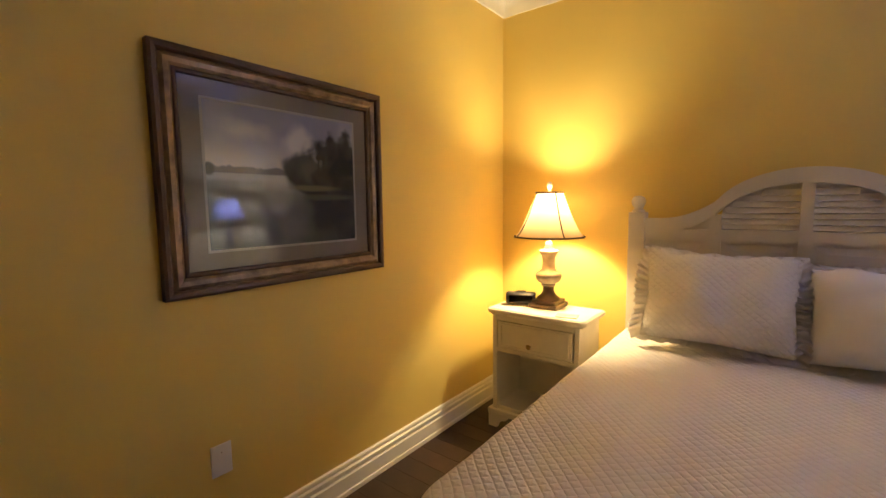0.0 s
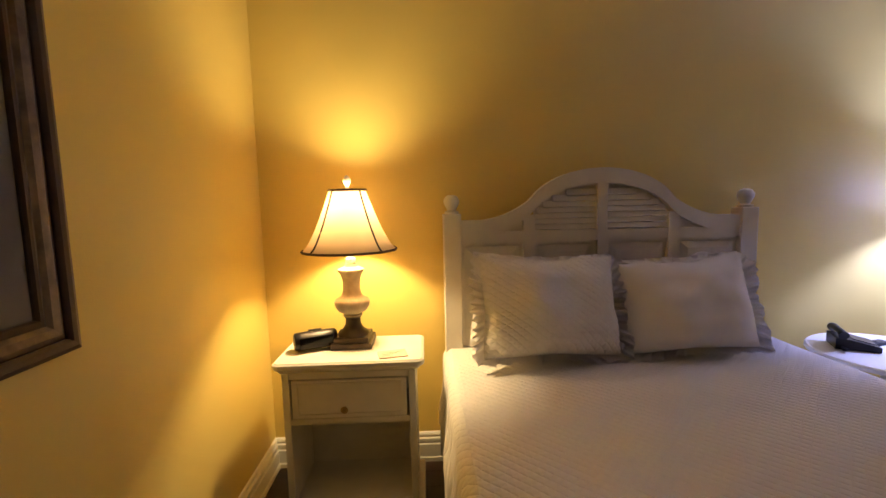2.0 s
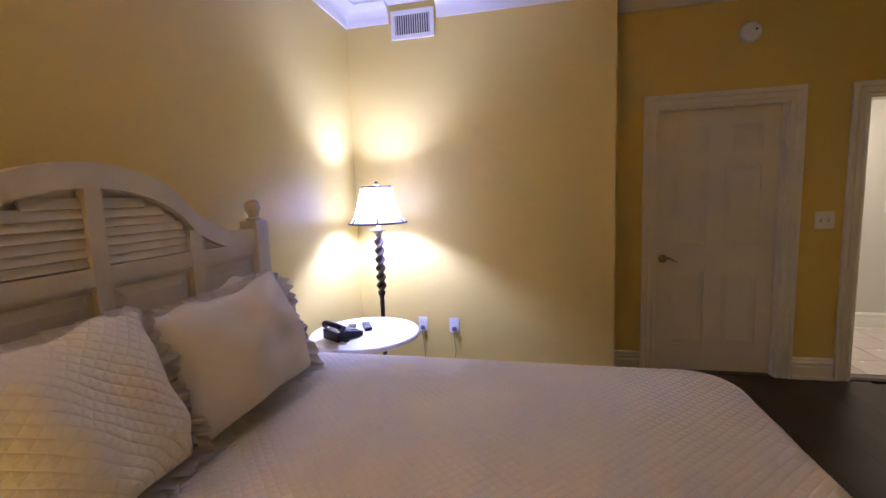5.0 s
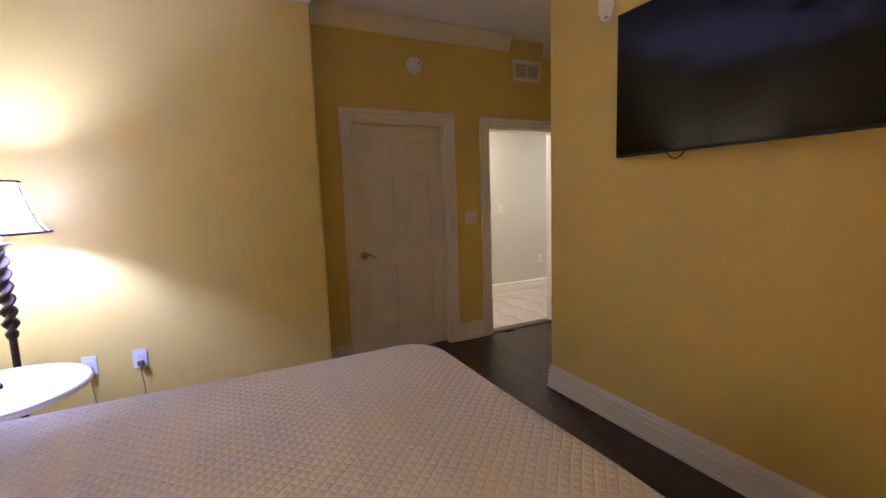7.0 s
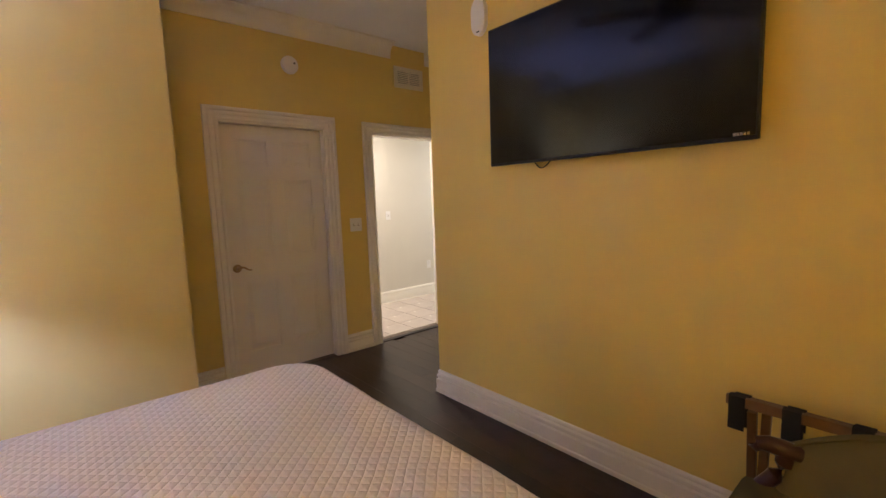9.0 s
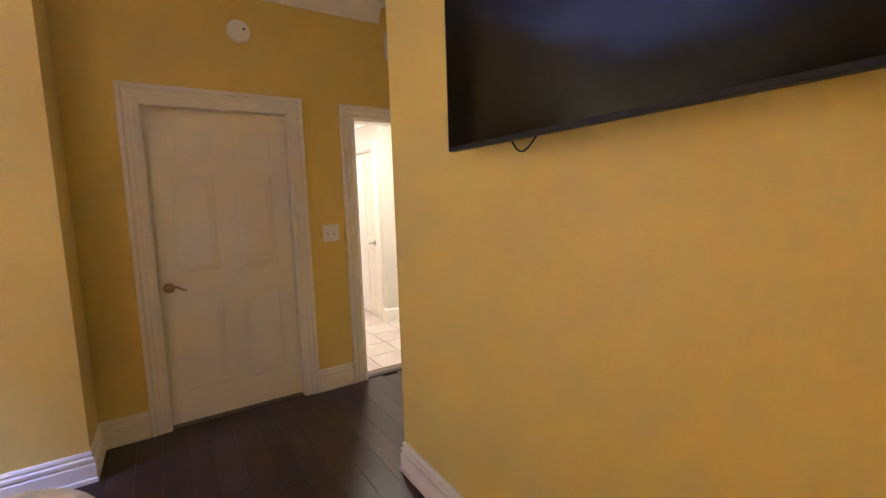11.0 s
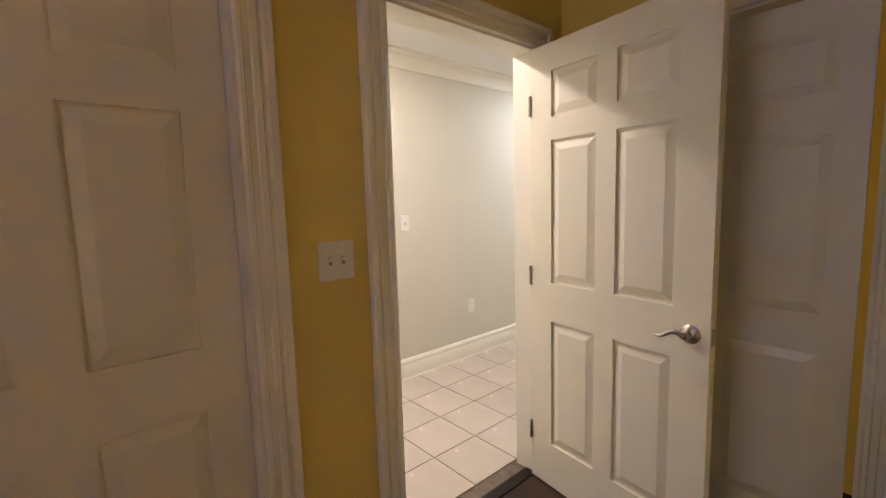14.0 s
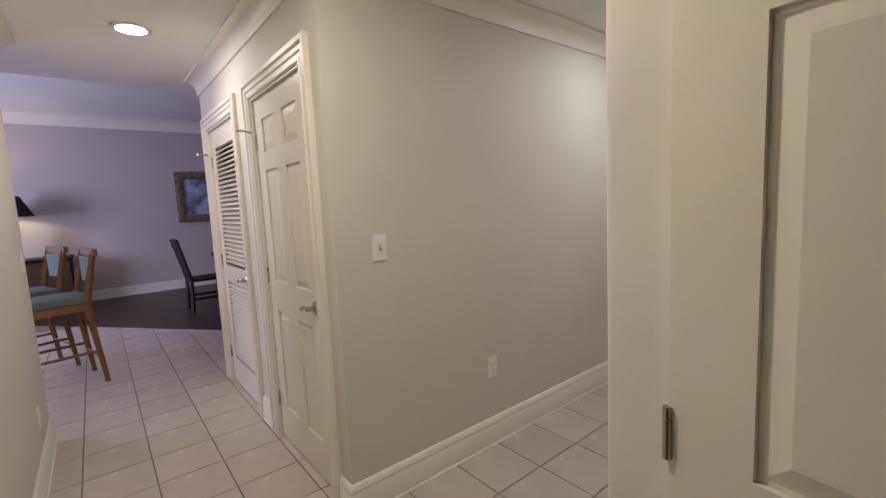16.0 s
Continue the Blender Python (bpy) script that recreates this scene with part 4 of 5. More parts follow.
# ---- round table by the bed ----
rt = thing("round_table", pose(3.07, -0.43, 0), "white round side table beside the bed", "side table")
part("tabletop", lathe(bmesh.new(), [(0.30, 0.664), (0.315, 0.668), (0.325, 0.675), (0.325, 0.688), (0.318, 0.695), (0.001, 0.6955)], 60), M_TRIM, rt, "", True)
part("pedestal", lathe(bmesh.new(), [(0.09, 0.09), (0.035, 0.13), (0.028, 0.3), (0.05, 0.36), (0.05, 0.40), (0.03, 0.44), (0.035, 0.6), (0.10, 0.664)], 30), M_TRIM, rt, "", True)
part("foot", lathe(bmesh.new(), [(0.20, 0), (0.205, 0.02), (0.16, 0.05), (0.09, 0.09)], 40), M_TRIM, rt, "", True)
ph = thing("telephone", pose(2.965, -0.34, 0.6965, 0, 0, -30) @ Matrix.Diagonal((0.85, 0.85, 0.85, 1)), "black desk telephone on the round table", "telephone")
part("body", prism(bmesh.new(), [(-0.10, 0), (0.10, 0), (0.10, 0.03), (-0.03, 0.06), (-0.10, 0.065)], -0.085, 0.085), M_BLACK, ph)
bm = tube(bmesh.new(), [(-0.07, -0.10, 0.085), (-0.075, -0.06, 0.10), (-0.075, 0.06, 0.10), (-0.07, 0.10, 0.085)], [0.026, 0.018, 0.018, 0.026], 14)
part("handset", bm, M_BLACK, ph, "", True)
part("keypad", prism(bmesh.new(), [(-0.02, 0.060), (0.085, 0.036), (0.085, 0.040), (-0.02, 0.064)], -0.06, 0.06), M_GREYP, ph, "grey keypad")
part("cord", tube(bmesh.new(), [(-0.07 + 0.012 * math.cos(k * 0.9), -0.11 - 0.03 * math.sin(k / 40 * math.pi) + 0.012 * math.sin(k * 0.9), 0.016 + 0.003 * math.sin(k)) for k in range(41)], 0.004, 6), M_BLACK, ph, "", True)
for x, y, rz in ((3.15, -0.41, -60), (3.09, -0.33, -75)):
    rc = thing("remote_control", pose(x, y, 0.6965, 0, 0, rz), "small black remote control on the round table", "remote control", "remotes on the table")
    part("body", B(-0.022, 0.022, -0.07, 0.07, 0, 0.018, bevel=0.004), M_BLACK, rc)
    part("button", B(-0.012, 0.012, 0.0, 0.05, 0.018, 0.020), M_GREYP, rc)


# ---- wall fittings (plates that face -Y, X across) ----
def plate(name, m, label, kind, w=0.075, h=0.118, n=1, category="", mat=M_PLASTIC):
    ob = thing(name, m, label, category or name.replace("_", " "))
    part("plate", B(-w / 2, w / 2, -0.006, 0, -h / 2, h / 2, bevel=0.0025), mat, ob)
    for k in range(n):
        x = (k - (n - 1) / 2) * 0.046
        if kind == "switch":
            part("toggle", B(x - 0.004, x + 0.004, -0.015, -0.006, -0.002, 0.010), mat, ob)
            part("slot", B(x - 0.006, x + 0.006, -0.0066, -0.006, -0.013, 0.013), M_MAT, ob)
        elif kind == "outlet":
            for z in (0.02, -0.02):
                face = part("socket", B(x - 0.016, x + 0.016, -0.009, -0.006, z - 0.014, z + 0.014, bevel=0.002), mat, ob)
                part("slot", B(x - 0.007, x - 0.005, -0.0094, -0.009, z - 0.004, z + 0.006), M_SLOT, face)
                part("slot", B(x + 0.005, x + 0.007, -0.0094, -0.009, z - 0.004, z + 0.006), M_SLOT, face)
        else:
            part("screw", lathe(bmesh.new(), [(0.003, 0), (0.003, 0.001)], 10), M_METAL, ob, "", False, pose(x, -0.006, 0.03, 90))
    return ob


plate("blank_plate", pose(0, -2.16, 0.475, 0, 0, 90), "blank white wall plate", "blank", 0.078, 0.125, 1, "wall plate")
for y, z in ((-0.518, 0.455), (-0.776, 0.45)):
    o = plate("wall_outlet", pose(4.04, y, z, 0, 0, -90), "white wall outlet with a plug in it", "outlet", 0.075, 0.118, 1, "outlet")
    part("plug", B(-0.015, 0.015, -0.035, -0.0095, -0.036, -0.006, bevel=0.004), M_CORD, o, "grey plug")
    part("cord", tube(bmesh.new(), [(0, -0.03, -0.035), (0.002, -0.03, -0.08), (0.012, -0.022, -0.2), (0.02 if y > -0.6 else -0.03, -0.02, -z + 0.006)], 0.003, 6), M_CORD, o, "grey cord", True)
plate("light_switch", pose(4.40, -3.466, 1.206, 0, 0, -90), "white double light switch", "switch", 0.122, 0.124, 2)
plate("light_switch", pose(F, -4.78, 1.217, 0, 0, -90), "white light switch in the corridor", "switch")
plate("wall_outlet", pose(F, -5.467, 0.455, 0, 0, -90), "white wall outlet in the corridor", "outlet", 0.075, 0.118, 1, "outlet")
plate("light_switch", pose(7.60, LY, 1.18, 0, 0, 0), "white light switch in the hall", "switch")
plate("wall_outlet", pose(7.30, LY, 0.33, 0, 0, 0), "white wall outlet in the hall", "outlet", 0.075, 0.118, 1, "outlet")
plate("wall_outlet", pose(13.55, -5.0, 0.55, 0, 0, -90), "white wall outlet in the living room", "outlet", 0.085, 0.125, 1, "outlet")


def vent(m, w, h, vertical, label):
    """An air grille facing -Y with separate slats."""
    ob = thing("air_vent", m, label, "air vent")
    bm = bmesh.new()
    f = 0.032
    for a in ((-w / 2, w / 2, -0.016, 0, -h / 2, -h / 2 + f), (-w / 2, w / 2, -0.016, 0, h / 2 - f, h / 2), (-w / 2, -w / 2 + f, -0.016, 0, -h / 2 + f, h / 2 - f), (w / 2 - f, w / 2, -0.016, 0, -h / 2 + f, h / 2 - f)):
        box(bm, *a)
    part("vent_frame", bm, M_TRIM, ob)
    # no duct behind: its shade is the near-black colour of this plate
    part("backing", B(-w / 2 + f, w / 2 - f, -0.003, 0, -h / 2 + f, h / 2 - f), M_SLOT, ob, "black plate coloured as the shade inside the duct")
    if vertical:
        n = 15
        for k in range(n):
            x = -w / 2 + f + (k + 0.5) * (w - 2 * f) / n
            part("slat", B(x - 0.003, x + 0.003, -0.014, -0.003, -h / 2 + f, h / 2 - f), M_TRIM, ob)
    else:
        n = 8
        for k in range(n):
            z = -h / 2 + f + (k + 0.5) * (h - 2 * f) / n
            part("slat", B(-w / 2 + f, w / 2 - f, -0.014, -0.003, z - 0.004, z + 0.004), M_TRIM, ob)
        part("mullion", B(-0.006, 0.006, -0.015, -0.003, -h / 2 + f, h / 2 - f), M_TRIM, ob)
    return ob


vent(pose(4.04, -0.535, 2.765, 0, 0, -90), 0.33, 0.205, True, "white air supply vent with upright slats set into the crown")
vent(pose(4.40, -4.155, 2.63, 0, 0, -90), 0.35, 0.20, False, "white air vent with level slats over the doorway")
sd = thing("smoke_detector", pose(4.40, -2.93, 2.56, 0, 0, -90), "round white smoke detector above the door", "smoke detector")
part("body", lathe(bmesh.new(), [(0.072, 0), (0.072, 0.014), (0.064, 0.03), (0.05, 0.036), (0.001, 0.037)], 40), M_PLASTIC, sd, "", True, pose(0, 0, 0, 90))
part("indicator", lathe(bmesh.new(), [(0.008, 0), (0.008, 0.002), (0.001, 0.003)], 12), M_SLOT, sd, "", False, pose(0.03, -0.036, 0.012, 90))
ch = thing("alarm_sounder", pose(2.64, SW, 2.475, 0, 0, 180), "white oval alarm sounder on the wall beside the television", "alarm sounder")
prof = [(0.055 * math.cos(a), 0.075 * math.sin(a) + (0.03 if math.sin(a) > 0 else -0.03)) for a in [2 * math.pi * k / 32 for k in range(32)]]
part("body", prism(bmesh.new(), prof, -0.03, 0), M_PLASTIC, ch)
part("slot", B(-0.012, 0.012, -0.0315, -0.03, -0.09, -0.082), M_SLOT, ch)

# ---- framed picture ----
pf = thing("framed_picture", pose(0.0, -1.805, 1.566), "landscape painting of a misty lake in a walnut and silver frame", "framed picture")
HW, HH = 0.515, 0.437


def frame_ring(y_out, z_out, wide, d0, d1, slope=0.0):
    bm = bmesh.new()
    prof = [(0, d0), (0, d1), (wide * 0.35, d1 + slope), (wide * 0.75, d1 + slope * 0.6), (wide, d1 - 0.006 + slope * 0.2), (wide, d0)]
    cols = []
    for sy, sz in ((-1, -1), (1, -1), (1, 1), (-1, 1)):
        cols.append([bm.verts.new((x, sy * (y_out - o), sz * (z_out - o))) for o, x in prof])
    for i in range(4):
        a, b = cols[i], cols[(i + 1) % 4]
        for k in range(len(prof)):
            j = (k + 1) % len(prof)
            bm.faces.new((a[k], b[k], b[j], a[j]))
    return bm


part("outer_moulding", frame_ring(HW, HH, 0.03, 0.002, 0.034, 0.004), M_WALNUT, pf, "dark walnut outer moulding")
part("middle_moulding", frame_ring(HW - 0.03, HH - 0.03, 0.042, 0.002, 0.022, 0.008), M_SILVERW, pf, "silvered wood moulding")
part("inner_moulding", frame_ring(HW - 0.072, HH - 0.072, 0.018, 0.002, 0.020, 0.002), M_WALNUT, pf, "dark inner moulding")
part("mat_board", B(0.002, 0.008, -HW + 0.088, HW - 0.088, -HH + 0.088, HH - 0.088), M_MAT, pf, "taupe mat board")
part("mat_bevel", frame_ring(0.355, 0.285, 0.012, 0.008, 0.010), M_BEVEL, pf, "pale inner mat edge")
part("painting", B(0.008, 0.0095, -0.345, 0.345, -0.275, 0.275), M_PAINT, pf, "painted lake and trees")
bm = bmesh.new()
bm.faces.new([bm.verts.new((0.0135, y, z)) for y, z in ((-HW + 0.088, -HH + 0.088), (HW - 0.088, -HH + 0.088), (HW - 0.088, HH - 0.088), (-HW + 0.088, HH - 0.088))])
gp = part("pane", bm, M_PANE, pf, "clear picture glass")
if gp.data.polygons[0].normal.x < 0:
    gp.data.flip_normals()
gp.visible_shadow = False

# ---- television ----
tv = thing("television", pose(1.857, SW, 1.965), "large black flat television hung on the wall, switched off", "television")
part("body", B(-0.60, 0.60, 0.045, 0.07, -0.33, 0.33, bevel=0.008), M_BLACK, tv)
part("bezel", B(-0.64, 0.64, 0.068, 0.098, -0.372, 0.372, bevel=0.004), M_BLACK, tv, "thin black bezel")
part("screen", B(-0.632, 0.632, 0.0982, 0.0995, -0.358, 0.364), M_SCREEN, tv, "dark glossy screen")
bm = bmesh.new()
for k in range(5):
    box(bm, -0.615 + 0.011 * k, -0.607 + 0.011 * k, 0.0995, 0.1005, -0.3555, -0.345)
part("badge", bm, M_METAL, tv, "small silver maker's badge")
part("wall_bracket", B(-0.2, 0.2, 0.0, 0.046, -0.2, 0.2), M_BLACK, tv)
part("cable", tube(bmesh.new(), [(0.40 - 0.16 * k / 14, 0.03, -0.335 - 0.062 * math.sin(math.pi * k / 14) - 0.012 * math.sin(math.pi * k / 7)) for k in range(15)], 0.003, 6), M_BLACK, tv, "thin black cable loop", True)

# ---- luggage rack and armchair ----
rack = thing("luggage_rack", pose(0.935, -3.185, 0), "folded wooden luggage rack with black straps", "luggage rack")
RT = 0.682
for y, z in ((0.032, RT - 0.035), (-0.032, RT - 0.055)):
    part("top_rail", B(-0.31, 0.31, y - 0.011, y + 0.011, z, z + 0.035, bevel=0.004), M_RACK, rack)
for x in (-0.22, 0.215):
    for s in (-1, 1):
        part("leg", B(x + 0.018 * s - 0.014, x + 0.018 * s + 0.014, -0.012, 0.012, 0, 0.635, bevel=0.003), M_RACK, rack, "", False, pose(0, -0.05 * s, 0.002, -math.degrees(math.atan2(0.07 * s, 0.66))))
for y, z in ((0.038, 0.12), (-0.038, 0.12)):
    part("stretcher", B(-0.22, 0.22, y - 0.008, y + 0.008, z - 0.012, z + 0.012, bevel=0.002), M_RACK, rack)
for x in (-0.24, -0.05, 0.12, 0.275):
    pts = [(x, -0.046, RT - 0.10), (x, -0.046, RT - 0.017), (x, -0.02, RT - 0.016), (x, 0, RT - 0.11), (x, 0.02, RT + 0.004), (x, 0.046, RT + 0.003), (x, 0.047, RT - 0.12)]
    bm = bmesh.new()
    for a, b in zip(pts, pts[1:]):
        v = [bm.verts.new((px + dx, py, pz)) for (px, py, pz), dx in ((a, -0.025), (a, 0.025), (b, 0.025), (b, -0.025))]
        bm.faces.new(v)
    bmesh.ops.remove_doubles(bm, verts=bm.verts, dist=0.0002)
    bmesh.ops.solidify(bm, geom=bm.faces[:], thickness=0.003)
    part("strap", bm, M_STRAP, rack, "black webbing strap")

chair = thing("armchair", pose(0.82, -2.80, 0, 0, 0, 180), "olive upholstered low-backed armchair with scrolled mahogany arms", "armchair")
part("seat", B(-0.34, 0.34, -0.18, 0.245, 0.30, 0.475, bevel=0.04), M_SAGE, chair, "", True)
part("seat_rail", B(-0.30, 0.30, -0.165, 0.24, 0.25, 0.31, bevel=0.01), M_MAHOG, chair)


def back_edge(v):
    """Half width of the backrest from the seat up: pinched where the arms join."""
    return 0.288 - 0.075 * math.sin(min(1.0, v * 1.2) * math.pi / 2) + 0.014 * v * v


bm = bmesh.new()
nu, nv = 24, 12
faces = []
for side in (-1, 1):
    g = []
    for i in range(nu + 1):
        u = 2 * i / nu - 1
        top = 0.612 + 0.09 * (1 - abs(u) ** 1.4)
        col = []
        for j in range(nv + 1):
            v = j / nv
            puff = 0.034 * (max(0.0, 1 - abs(u) ** 6) * max(0.0, 1 - (2 * v - 1) ** 8)) ** 0.5
            col.append(bm.verts.new((u * back_edge(v), 0.235 + 0.075 * v + side * (0.004 + puff) - 0.05 * u * u, 0.40 + (top - 0.40) * v)))
        g.append(col)
    faces.append(g)
    for i in range(nu):
        for j in range(nv):
            bm.faces.new((g[i][j], g[i + 1][j], g[i + 1][j + 1], g[i][j + 1]))
a, b = faces
rim = [(i, 0) for i in range(nu)] + [(nu, j) for j in range(nv)] + [(i, nv) for i in range(nu, 0, -1)] + [(0, j) for j in range(nv, 0, -1)]
for p, q in zip(rim, rim[1:] + rim[:1]):
    bm.faces.new((a[p[0]][p[1]], a[q[0]][q[1]], b[q[0]][q[1]], b[p[0]][p[1]]))
back = part("backrest", bm, M_SAGE, chair, "", True)
pipe = [((2 * k / 40 - 1) * back_edge(1.0), 0.268 - 0.05 * (2 * k / 40 - 1) ** 2 + 0.012, 0.609 + 0.09 * (1 - abs(2 * k / 40 - 1) ** 1.4)) for k in range(41)]
part("piping", tube(bmesh.new(), pipe, 0.004, 6), M_SAGE, back, "", True)
for s in (-1, 1):
    part("arm", tube(bmesh.new(), [(s * 0.19, 0.25, 0.590), (s * 0.235, 0.235, 0.600), (s * 0.27, 0.23, 0.603), (s * 0.295, 0.225, 0.598), (s * 0.305, 0.225, 0.584), (s * 0.294, 0.225, 0.572)], [0.026, 0.028, 0.026, 0.022, 0.018, 0.008], 12), M_MAHOG, chair, "scrolled mahogany arm", True)
    part("arm_post", tube(bmesh.new(), [(s * 0.225, 0.24, 0.59), (s * 0.228, 0.235, 0.55), (s * 0.245, 0.228, 0.51), (s * 0.285, 0.215, 0.46)], [0.026, 0.027, 0.026, 0.022], 12), M_MAHOG, chair, "", True)
    for y in (-0.14, 0.21):
        part("leg", tube(bmesh.new(), [(s * 0.27, y, 0.27), (s * 0.28, y * 1.06, 0.0)], [0.026, 0.016], 10), M_MAHOG, chair, "", True)

# ---- ceiling fan ----
fan = thing("ceiling_fan", pose(2.05, -1.87, 0), "dark five-bladed ceiling fan at rest", "ceiling fan")
part("canopy", lathe(bmesh.new(), [(0.07, CEIL - 0.001), (0.065, CEIL - 0.04), (0.02, CEIL - 0.07)], 30), M_BRONZE, fan, "", True)
part("rod", lathe(bmesh.new(), [(0.012, CEIL - 0.06), (0.012, CEIL - 0.22)], 14), M_BRONZE, fan, "", True)
part("motor", lathe(bmesh.new(), [(0.03, CEIL - 0.20), (0.11, CEIL - 0.22), (0.12, CEIL - 0.29), (0.08, CEIL - 0.33), (0.001, CEIL - 0.34)], 36), M_BRONZE, fan, "", True)
for k in range(5):
    b = prism(bmesh.new(), [(0.10, -0.02), (0.2, -0.055), (0.55, -0.07), (0.64, -0.05), (0.66, 0), (0.64, 0.05), (0.55, 0.07), (0.2, 0.055), (0.10, 0.02)], -0.004, 0.004)
    part("blade", b, M_WALNUT, fan, "dark wooden blade", False, pose(0, 0, CEIL - 0.27, 0, 0, 72 * k - 30) @ pose(0, 0, 0, 80, 0, 0))

# ---- hall and living room things ----
for name, x, y in (("recessed_downlight", 7.17, -4.06), ("recessed_downlight", 5.15, -4.05), ("recessed_downlight", 5.15, -6.45)):
    dl = thing(name, pose(x, y, HCEIL), "lit round recessed ceiling downlight", "downlight", "hall downlights")
    part("trim_ring", lathe(bmesh.new(), [(0.075, -0.001), (0.10, -0.003), (0.10, -0.008), (0.088, -0.011), (0.075, -0.006)], 40, close=False), M_PLASTIC, dl, "", True)
    part("lens", lathe(bmesh.new(), [(0.076, -0.004), (0.076, -0.006)], 40), M_LIT, dl, "glowing lens")


spr = thing("fire_sprinkler", pose(5.22, -4.65, HCEIL), "small dark fire sprinkler head on the hall ceiling", "sprinkler")
part("escutcheon", lathe(bmesh.new(), [(0.022, -0.001), (0.022, -0.004), (0.008, -0.007)], 20), M_PLASTIC, spr, "", True)
part("head", lathe(bmesh.new(), [(0.008, -0.005), (0.007, -0.02), (0.012, -0.024), (0.012, -0.027), (0.002, -0.029)], 14), M_BRONZE, spr, "", True)


def bar_stool(m, label):
    ob = thing("bar_stool", m, label, "bar stool", "bar stools at the counter")
    part("seat", B(-0.21, 0.21, -0.20, 0.22, 0.70, 0.77, bevel=0.03), M_STOOLF, ob, "green upholstered seat", True)
    part("seat_rail", B(-0.20, 0.20, -0.19, 0.21, 0.64, 0.70), M_STOOLW, ob)
    for s in (-1, 1):
        part("leg", tube(bmesh.new(), [(s * 0.19, 0.19, 0.66), (s * 0.215, 0.23, 0.0)], [0.024, 0.018], 4), M_STOOLW, ob)
        part("leg", tube(bmesh.new(), [(s * 0.19, -0.27, 1.13), (s * 0.19, -0.22, 0.9), (s * 0.19, -0.18, 0.66), (s * 0.215, -0.25, 0.0)], [0.022, 0.024, 0.026, 0.018], 4), M_STOOLW, ob, "back leg rising to the backrest")
        part("stretcher", tube(bmesh.new(), [(s * 0.205, 0.21, 0.28), (s * 0.205, -0.22, 0.28)], 0.012, 4), M_STOOLW, ob)
    for y in (0.21, -0.22):
        part("stretcher", tube(bmesh.new(), [(-0.205, y, 0.22), (0.205, y, 0.22)], 0.012, 4), M_STOOLW, ob)
    part("top_rail", B(-0.215, 0.215, -0.295, -0.255, 1.09, 1.15, bevel=0.008), M_STOOLW, ob)
    part("back_pad", B(-0.165, 0.165, -0.265, -0.235, 0.86, 1.085, bevel=0.012), M_STOOLF, ob, "green upholstered back pad", True)
    return ob


bar_stool(pose(8.93, -3.45, 0, 0, 0, 12), "honey wood bar stool with a green upholstered seat")
bar_stool(pose(9.62, -3.22, 0, 0, 0, 20), "honey wood bar stool with a green upholstered seat")


def dining_chair(m):
    ob = thing("dining_chair", m, "black-brown wooden dining chair with a raked back", "dining chair")
    part("seat", B(-0.22, 0.22, -0.22, 0.22, 0.44, 0.48, bevel=0.01), M_DINE, ob)
    for s in (-1, 1):
        part("leg", tube(bmesh.new(), [(s * 0.2, 0.2, 0.45), (s * 0.2, 0.2, 0.0)], 0.024, 4), M_DINE, ob)
        part("leg", tube(bmesh.new(), [(s * 0.2, -0.34, 1.05), (s * 0.2, -0.2, 0.46), (s * 0.2, -0.22, 0.0)], 0.026, 4), M_DINE, ob)
        part("stretcher", B(s * 0.2 - 0.012, s * 0.2 + 0.012, -0.2, 0.2, 0.18, 0.21), M_DINE, ob)
    part("top_rail", B(-0.2, 0.2, -0.35, -0.315, 0.93, 1.05), M_DINE, ob)
    for x in (-0.1, 0.0, 0.1):
        part("back_slat", tube(bmesh.new(), [(x, -0.32, 0.95), (x, -0.21, 0.48)], 0.016, 4), M_DINE, ob)
    return ob


dining_chair(pose(11.2, -4.97, 0, 0, 0, 180))
dt = thing("dining_table", pose(11.5, -5.98, 0), "black-brown wooden dining table", "dining table")
part("tabletop", B(-0.5, 0.5, -0.75, 0.75, 0.70, 0.75, bevel=0.006), M_DINE, dt)
for x in (-0.42, 0.42):
    for y in (-0.67, 0.67):
        part("leg", B(x - 0.04, x + 0.04, y - 0.04, y + 0.04, 0, 0.70, bevel=0.004), M_DINE, dt)
sb = thing("console_cabinet", pose(13.25, -2.85, 0), "dark wooden console cabinet against the wall", "cabinet")
part("body", B(-0.22, 0.22, -0.6, 0.55, 0.08, 0.78, bevel=0.005), M_DINE, sb)
part("top", B(-0.25, 0.26, -0.63, 0.58, 0.78, 0.82, bevel=0.006), M_DINE, sb)
for y0, y1 in ((-0.58, -0.02), (0.0, 0.53)):
    part("door", B(-0.235, -0.22, y0, y1, 0.1, 0.76), M_WALNUT, sb)
for x in (-0.18, 0.18):
    for y in (-0.55, 0.5):
        part("foot", B(x - 0.03, x + 0.03, y - 0.03, y + 0.03, 0, 0.08), M_DINE, sb)
ll = thing("living_room_lamp", pose(13.12, -2.84, 0.821), "lit table lamp with a dark shade on the console", "table lamp")
part("base", lathe(bmesh.new(), [(0.09, 0), (0.09, 0.02), (0.03, 0.05), (0.06, 0.15), (0.07, 0.30), (0.03, 0.48), (0.015, 0.60), (0.012, 0.74)], 24), M_BRONZE, ll, "", True)
part("shade", lathe(bmesh.new(), [(0.27, 0.65), (0.13, 0.95)], 36, close=False), M_STRAP, ll, "dark cone shade", True)
lp = thing("living_room_picture", pose(13.55, -5.55, 1.706), "silver framed sea picture on the living room wall", "framed picture")
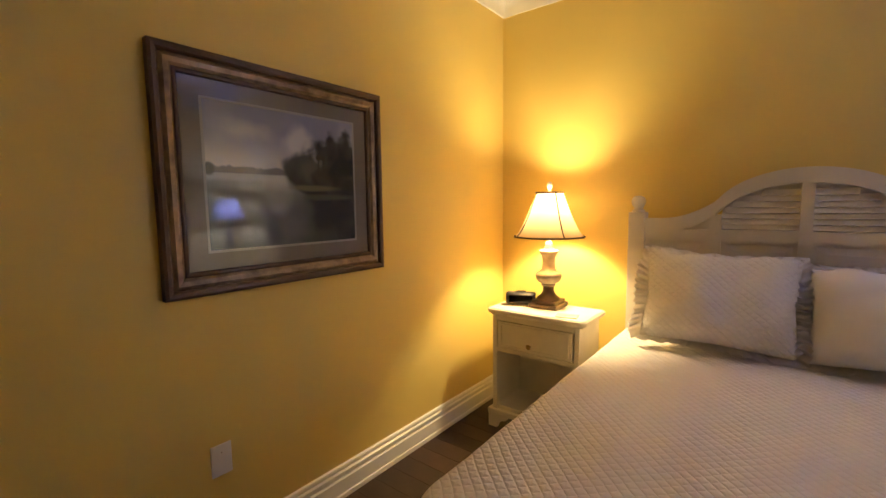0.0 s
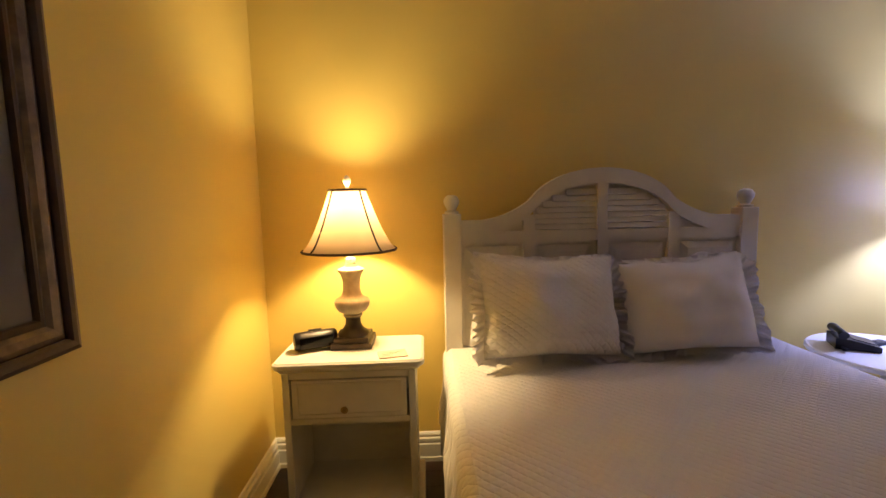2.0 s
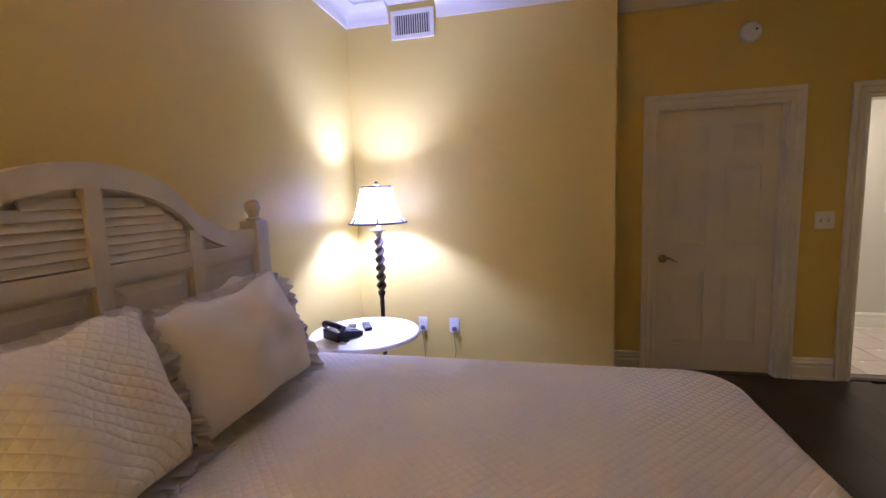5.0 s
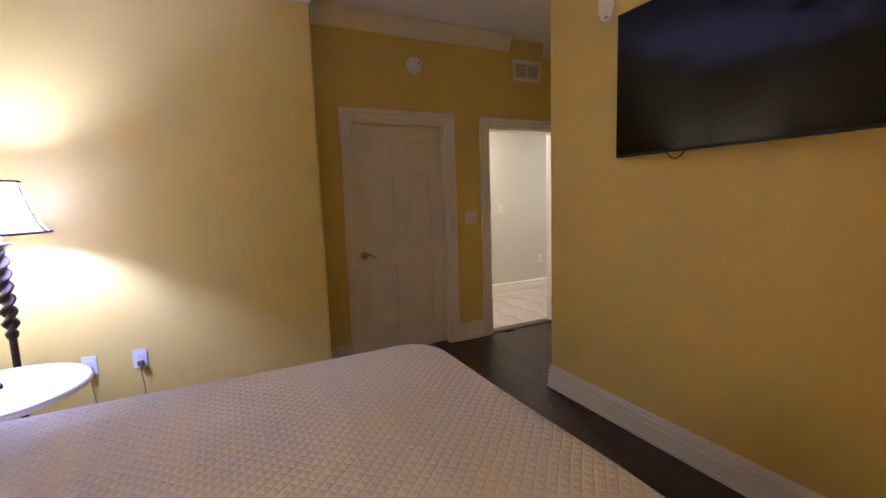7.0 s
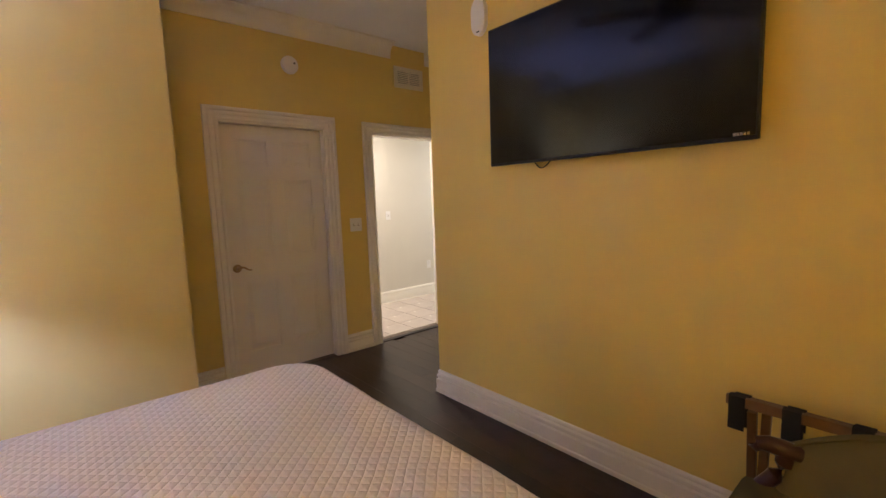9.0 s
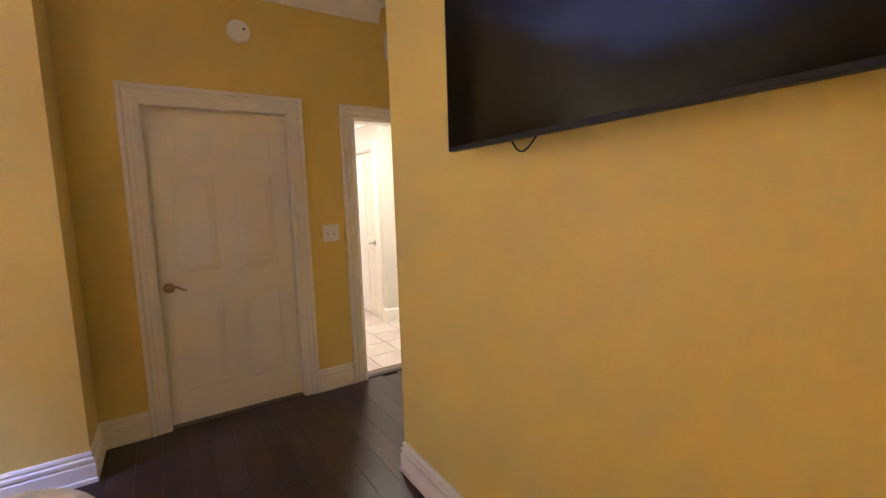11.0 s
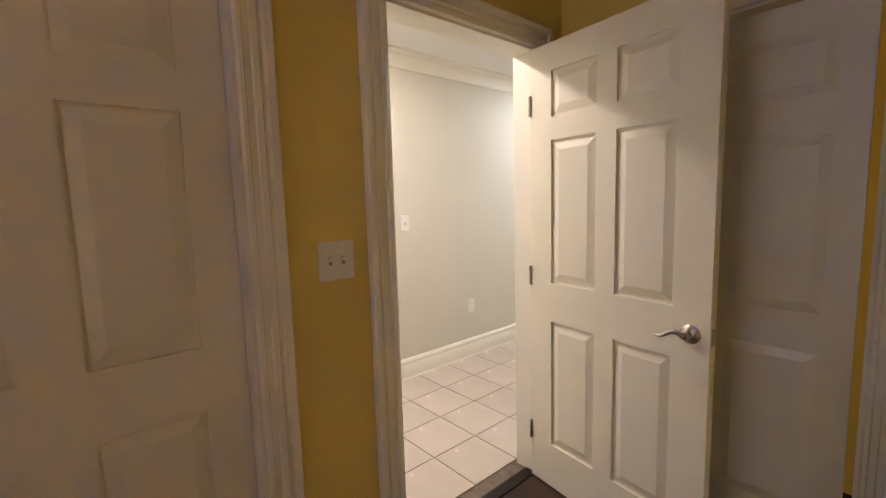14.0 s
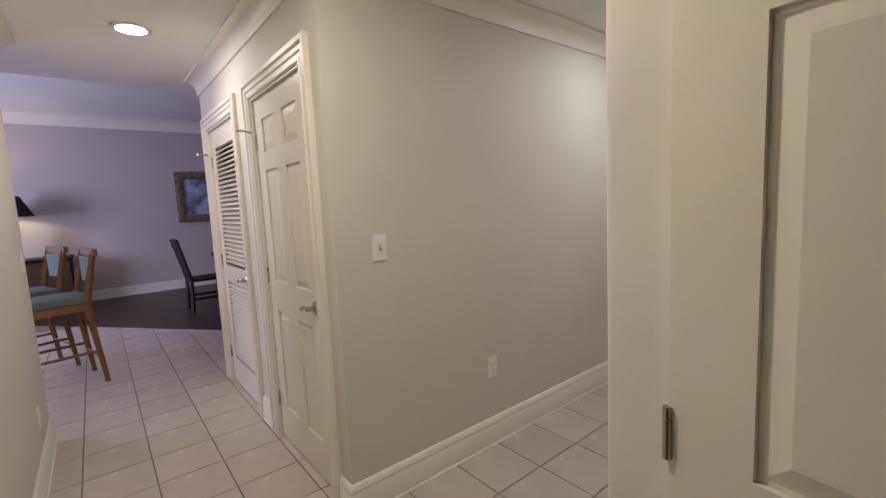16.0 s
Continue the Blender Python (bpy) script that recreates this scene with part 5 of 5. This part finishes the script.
part("outer_frame", frame_ring(0.52, 0.47, 0.13, 0.002, 0.05, 0.01), M_SILVERW, lp, "wide silver frame", False, Matrix.Diagonal((-1, 1, 1, 1)))
part("picture", B(-0.02, -0.002, -0.40, 0.40, -0.35, 0.35), material("blue_sea_picture", (0.42, 0.45, 0.62), 0.15, vary=0.3, scale=5, second=(0.05, 0.06, 0.10)), lp, "dim blue sea picture")
wn = tagged(thing("window_1", pose(11.0, 0.06, 1.6), "white framed living room window", "window"), kind="structure")
bm = bmesh.new()
for a in ((-0.9, 0.9, -0.03, 0.03, -0.9, -0.85), (-0.9, 0.9, -0.03, 0.03, 0.85, 0.9), (-0.9, -0.85, -0.03, 0.03, -0.85, 0.85), (0.85, 0.9, -0.03, 0.03, -0.85, 0.85), (-0.02, 0.02, -0.02, 0.02, -0.85, 0.85)):
    box(bm, *a)
part("window_frame", bm, M_TRIM, wn)
wp = part("pane", B(-0.85, 0.85, -0.003, 0.003, -0.85, 0.85), M_PANE, wn)
wp.visible_shadow = False

# ---- floors: boards and tiles ----
floor = structure("floor", B(-0.12, 4.44, -5.5, 0.12, -0.1, -0.012), M_SUB, "dark espresso wooden plank floor", "floor")
rng = random.Random(5)
boards = {}
row = 0
y = -4.72
while y < -0.02:
    x = 0.0 - rng.uniform(0, 1.2)
    while x < 4.40:
        ln = rng.choice((1.2, 1.5, 1.8))
        a, b = max(0.0, x), min(4.40, x + ln)
        if b - a > 0.05 and not (y < SW - 0.1 and b < 3.14):
            key = (round(a, 3), round(b, 3)) if (a == 0.0 or b == 4.40) else ln
            if key not in boards:
                boards[key] = finish(B(0, b - a - 0.0015, 0, 0.1265, -0.012, 0, bevel=0.0), "board", M_FLOOR)
            o = new("board", boards[key])
            o.parent = floor
            o.location = (a, y, 0)
        x += ln
    y += 0.128
structure("threshold", B(4.40, 4.46, D2[0] + 0.012, D2[1] - 0.012, -0.012, 0.006, bevel=0.003), M_DINE, "dark wooden doorway threshold", "threshold")


def wood_side(x, y):
    return x > 10.55 + (y + 4.2) * 1.28


hall_floor = structure("floor_hall", B(4.44, 13.67, -9.1, 0.12, -0.1, -0.007), M_GROUT, "cream ceramic tile floor with brown grout", "floor")
tile = None
T = 0.315
for i in range(-2, 20):
    for j in range(-12, 4):
        x, y = 5.172 + i * T, -3.585 + j * T
        if x < 4.30 or (x < 5.6 and y > -3.5) or (x > F - 0.05 and x < 7.9 and not (-4.9 < y < -3.3)) or wood_side(x, y + T):
            continue
        if x > 7.9 and y < -5.6:
            continue
        if tile is None:
            tile = finish(B(0.003, T - 0.003, 0.003, T - 0.003, -0.01, 0.0), "tile", M_TILE)
        o = new("tile", tile)
        if x < 4.46:
            o.data = finish(B(4.462 - x, T - 0.003, 0.003, T - 0.003, -0.01, 0.0), "tile", M_TILE)
        o.parent = hall_floor
        o.location = (x, y, 0)
bm = bmesh.new()
vs = [bm.verts.new((x, y, z)) for z in (-0.006, 0.003) for x, y in ((10.55 + (-9.0 + 4.2) * 1.28 + 1.5, -9.0), (13.55, -9.0), (13.55, -1.9), (10.55 + (-1.9 + 4.2) * 1.28, -1.9), (10.55 + (-5.6 + 4.2) * 1.28, -5.6))]
bm.faces.new(vs[:5][::-1])
bm.faces.new(vs[5:])
for k in range(5):
    bm.faces.new((vs[k], vs[(k + 1) % 5], vs[5 + (k + 1) % 5], vs[5 + k]))
structure("floor_living", bm, M_FLOOR, "dark wooden living room floor laid diagonally", "floor")
